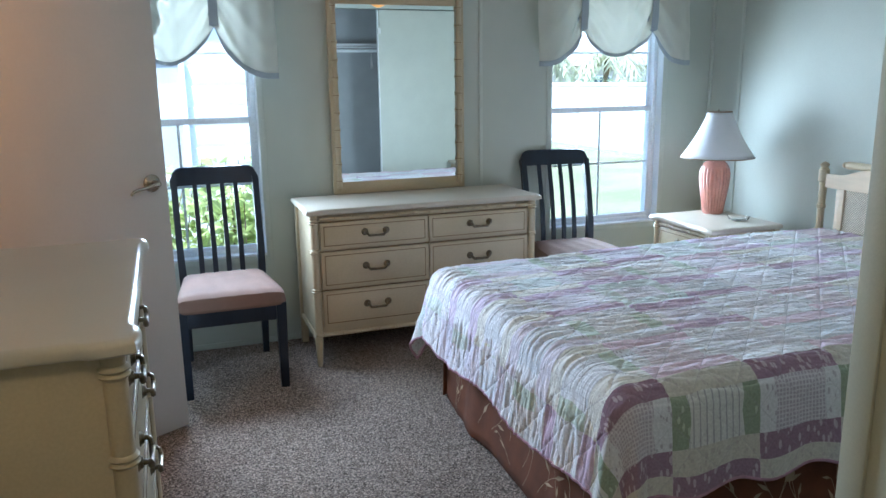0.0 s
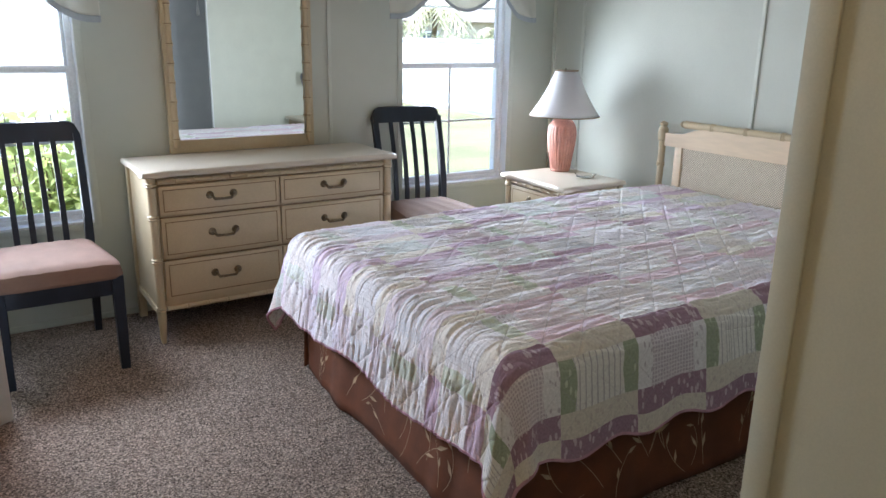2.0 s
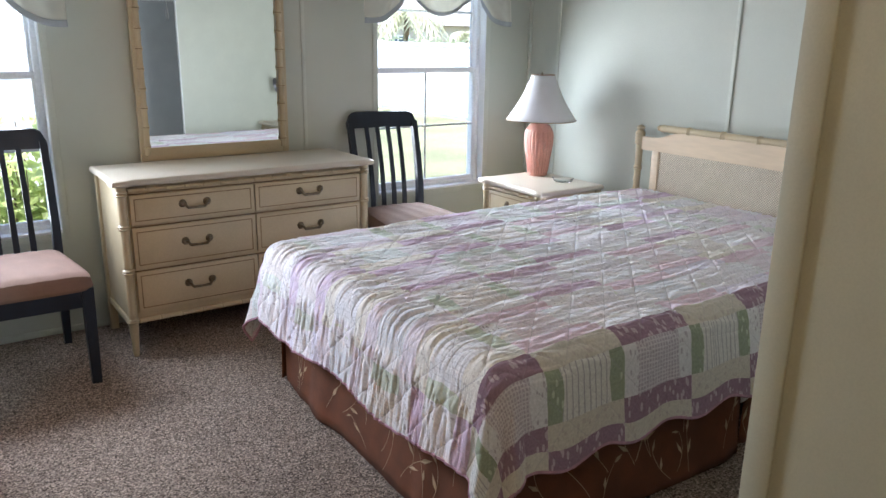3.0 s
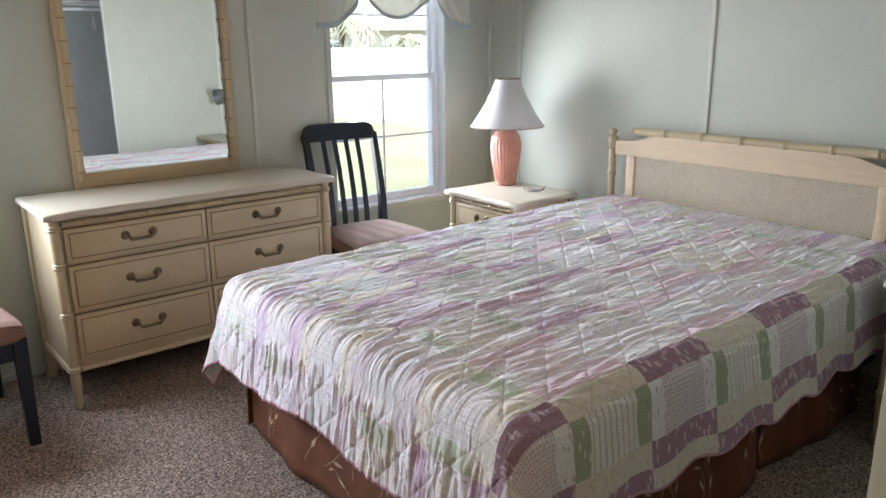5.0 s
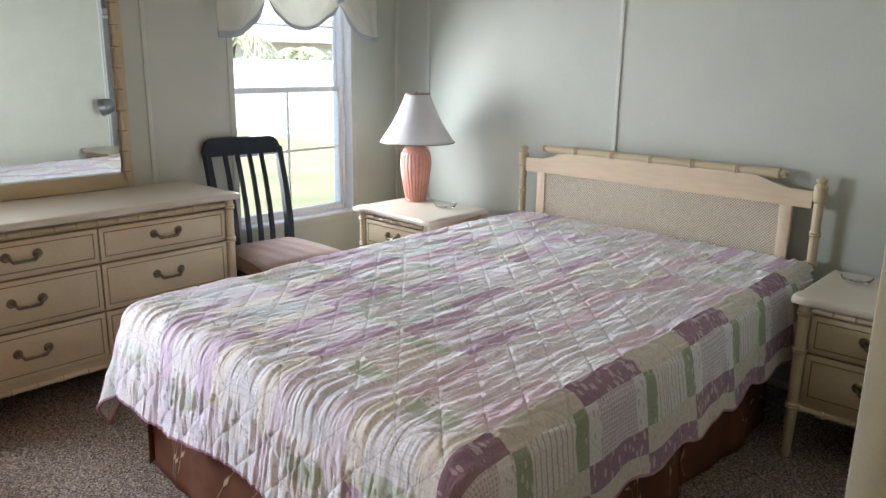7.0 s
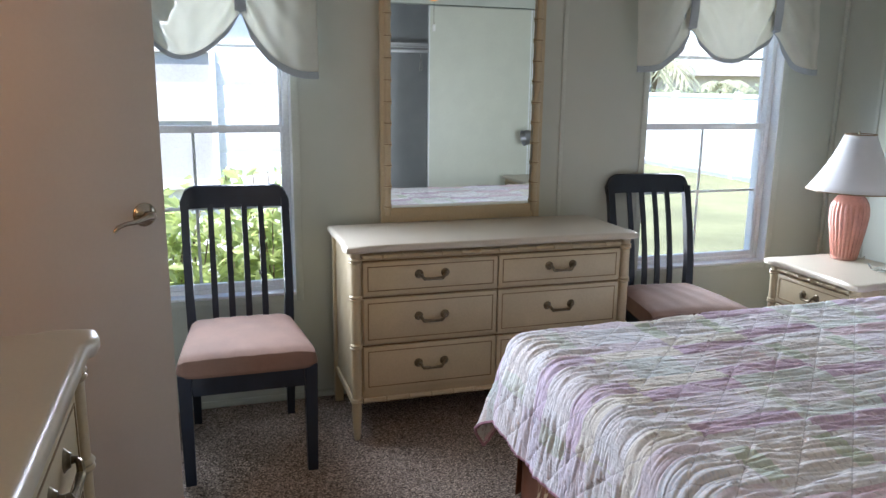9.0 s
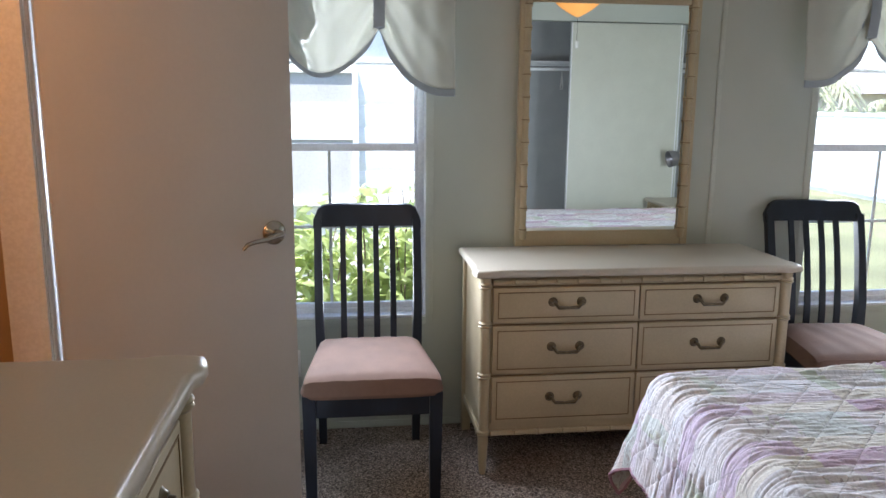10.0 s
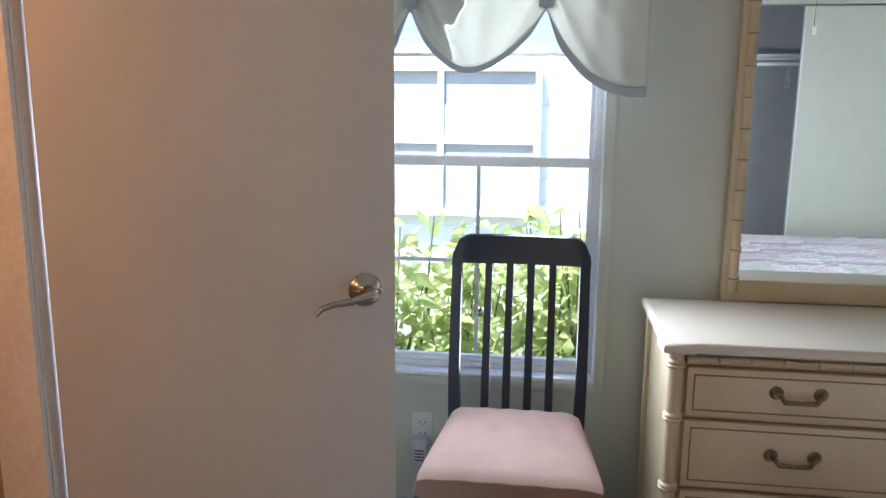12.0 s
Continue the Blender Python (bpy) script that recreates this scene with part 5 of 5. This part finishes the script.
pts = [(-9.5, 7.88, 2.28), (3.1, 7.88, 2.28), (3.1, 14.5, 2.28), (-9.5, 14.5, 2.28)]
lowv = [bm.verts.new(p) for p in pts]
upv = [bm.verts.new((x, y, z + 0.14)) for x, y, z in pts]
r0, r1 = bm.verts.new((-9.5, 11.0, 3.5)), bm.verts.new((3.1, 11.0, 3.5))
bm.faces.new(lowv[::-1])
for j in range(4):
    bm.faces.new((lowv[j], lowv[(j + 1) % 4], upv[(j + 1) % 4], upv[j]))
bm.faces.new((upv[0], upv[1], r1, r0))
bm.faces.new((upv[2], upv[3], r0, r1))
bm.faces.new((upv[1], upv[2], r1))
bm.faces.new((upv[3], upv[0], r0))
part("roof", bm, M_ROOF, nh, smooth=False)


def far_window(parent, x0, x1, z0, z1, y, bars):
    w = part("window", one_box(x0, x1, y - 0.02, y + 0.03, z0, z1), M_BLIND, parent, "grey shaded window", smooth=False)
    bm = fresh()
    f = 0.05
    for a in ((x0 - f, x0, z0 - f, z1 + f), (x1, x1 + f, z0 - f, z1 + f), (x0, x1, z0 - f, z0), (x0, x1, z1, z1 + f)):
        box(bm, a[0], a[1], y - 0.05, y + 0.03, a[2], a[3])
    for x in bars:
        box(bm, x - 0.025, x + 0.025, y - 0.045, y + 0.03, z0, z1)
    box(bm, x0, x1, y - 0.04, y + 0.03, (z0 + z1) / 2 - 0.02, (z0 + z1) / 2 + 0.02)
    part("frame", bm, M_FENCE, w, smooth=False)


far_window(nh, -1.15, 0.17, 0.47, 1.61, 8.0, (-0.605,))
part("shade", one_box(-1.15, 0.17, 7.972, 7.979, 1.06, 1.345), M_FARSHADE, nh, "pale half-drawn shade", smooth=False)
plank = mesh_of("siding_board", one_box(-9.0, 2.6, 0, 0.018, 0, 0.205, bevel=0.004), M_SIDING)
for q in range(15):
    ob = new("siding_board", plank)
    ob.parent = nh
    ob.matrix_local = pose(0, 8.03, GZ + 0.02 + q * 0.2, 3.0, 0, 0)

# white vinyl fence along the lawn
fence = thing("vinyl_fence", (0, 0, 0), 0, "tall white vinyl privacy fence along the lawn", "fence")
post_me = mesh_of("post", one_box(-0.065, 0.065, -0.065, 0.065, 0, 1.98, bevel=0.01), M_FENCE)
board_me = mesh_of("board", one_box(-0.011, 0.011, -0.1425, 0.1425, 0.0, 1.88, bevel=0.004), M_FENCE)
rail_me = mesh_of("rail", one_box(-0.025, 0.025, -1.14, 1.14, 0, 0.09, bevel=0.006), M_FENCE)
for q in range(9):
    y = 8.4 + q * 2.4
    o = new("post", post_me)
    o.parent, o.location = fence, (11.75, y, GZ)
    if q == 8:
        break
    for z in (0.08, 1.84):
        o = new("rail", rail_me)
        o.parent, o.location = fence, (11.75, y + 1.2, GZ + z)
    for k in range(8):
        o = new("board", board_me)
        o.parent, o.location = fence, (11.75, y + 0.21 + k * 0.283, GZ)
for q in range(7):
    x = 11.75 - (q + 1) * 2.4
    o = new("post", post_me)
    o.parent, o.location = fence, (x, 27.6, GZ)
    for z in (0.08, 1.84):
        o = new("rail", rail_me)
        o.parent, o.matrix_local = fence, pose(x + 1.2, 27.6, GZ + z, 0, 0, 90)
    for k in range(8):
        o = new("board", board_me)
        o.parent, o.matrix_local = fence, pose(x + 0.21 + k * 0.283, 27.6, GZ, 0, 0, 90)


def hedge(x0, x1, y, h, seed):
    t = thing("hedge", ((x0 + x1) / 2, y, GZ), 0, "clipped green hedge behind the fence", "hedge")
    rng = random.Random(seed)
    bm = fresh()
    w = (x1 - x0) / 2
    places = [Vector((rng.uniform(-w, w), rng.uniform(-0.5, 0.5), rng.uniform(0.1, 1) ** 0.7 * h * (1 + 0.06 * math.sin(rng.random() * 6)))) for q in range(2600)]
    scatter_leaves(bm, rng, places, 0.10)
    part("leaves", bm, M_HEDGE, t, smooth=False)["kind"] = "stuff"
    part("core", one_box(-w, w, -0.4, 0.4, 0, h * 0.9, bevel=0.15), M_HEDGE, t)


hedge(13.5, 27.0, 23.5, 2.02, 5)


def palm(at, h, r, seed):
    t = thing("palm_tree", at, 0, "slender palm tree with drooping fronds", "palm")
    rng = random.Random(seed)
    bm = fresh()
    tube(bm, [(0, 0, 0), (0.05, 0, h * 0.3), (0.0, 0.05, h * 0.7), (0.05, 0, h)], [0.16, 0.12, 0.10, 0.11], 10)
    part("trunk", bm, M_BARK, t)
    bm = fresh()
    for q in range(26):
        a = q * 2.4 + rng.uniform(-0.2, 0.2)
        rise = rng.uniform(-0.1, 0.9)
        pts = []
        for i in range(9):
            f = i / 8
            pts.append(Vector((0.05 + math.cos(a) * r * f, math.sin(a) * r * f, h + rise * r * f - r * 0.9 * f * f)))
        side = Vector((-math.sin(a), math.cos(a), 0))
        for i in range(1, 9):
            for sx in (-1, 1):
                p = pts[i]
                d = (pts[i] - pts[i - 1]).normalized()
                tip = p + (side * sx * 0.8 + d * 0.6).normalized() * r * 0.34 * (1.1 - 0.5 * i / 8) - Vector((0, 0, r * 0.12))
                v = [bm.verts.new(pts[i - 1]), bm.verts.new(p), bm.verts.new(tip)]
                bm.faces.new(v)
    part("fronds", bm, M_PALM, t, smooth=False)["kind"] = "stuff"


palm((15.9, 25.5, GZ), 2.9, 1.5, 1)
palm((18.6, 25.2, GZ), 2.1, 1.3, 2)
palm((13.9, 27.0, GZ), 3.0, 1.5, 3)


def far_house(at, w, d, h, rz):
    t = thing("house", at, rz, "low beige stucco house across the lawn", "house", "far houses")
    part("wall", one_box(-w / 2, w / 2, 0, d, 0, h), M_STUCCO, t, smooth=False)
    bm = fresh()
    o = 0.5
    lo = [bm.verts.new(p) for p in ((-w / 2 - o, -o, h), (w / 2 + o, -o, h), (w / 2 + o, d + o, h), (-w / 2 - o, d + o, h))]
    r0, r1 = bm.verts.new((-w / 2 + d / 2, d / 2, h + d * 0.2)), bm.verts.new((w / 2 - d / 2, d / 2, h + d * 0.2))
    bm.faces.new(lo[::-1])
    bm.faces.new((lo[0], lo[1], r1, r0))
    bm.faces.new((lo[2], lo[3], r0, r1))
    bm.faces.new((lo[1], lo[2], r1))
    bm.faces.new((lo[3], lo[0], r0))
    part("roof", bm, M_ROOF, t, smooth=False)
    for x in (-w * 0.3, 0.0, w * 0.3):
        win = part("window", one_box(x - 0.6, x + 0.6, -0.03, 0.02, 0.9, 2.1), M_SHADEGLASS, t, smooth=False)
        bm = fresh()
        for a in ((x - 0.68, x - 0.6, 0.82, 2.18), (x + 0.6, x + 0.68, 0.82, 2.18), (x - 0.6, x + 0.6, 0.82, 0.9), (x - 0.6, x + 0.6, 2.1, 2.18), (x - 0.03, x + 0.03, 0.9, 2.1)):
            box(bm, a[0], a[1], -0.06, 0.02, a[2], a[3])
        part("frame", bm, M_FENCE, win, smooth=False)


far_house((22.0, 36.0, GZ), 15, 9, 2.7, -12)
far_house((40.0, 30.0, GZ), 14, 9, 2.7, -60)
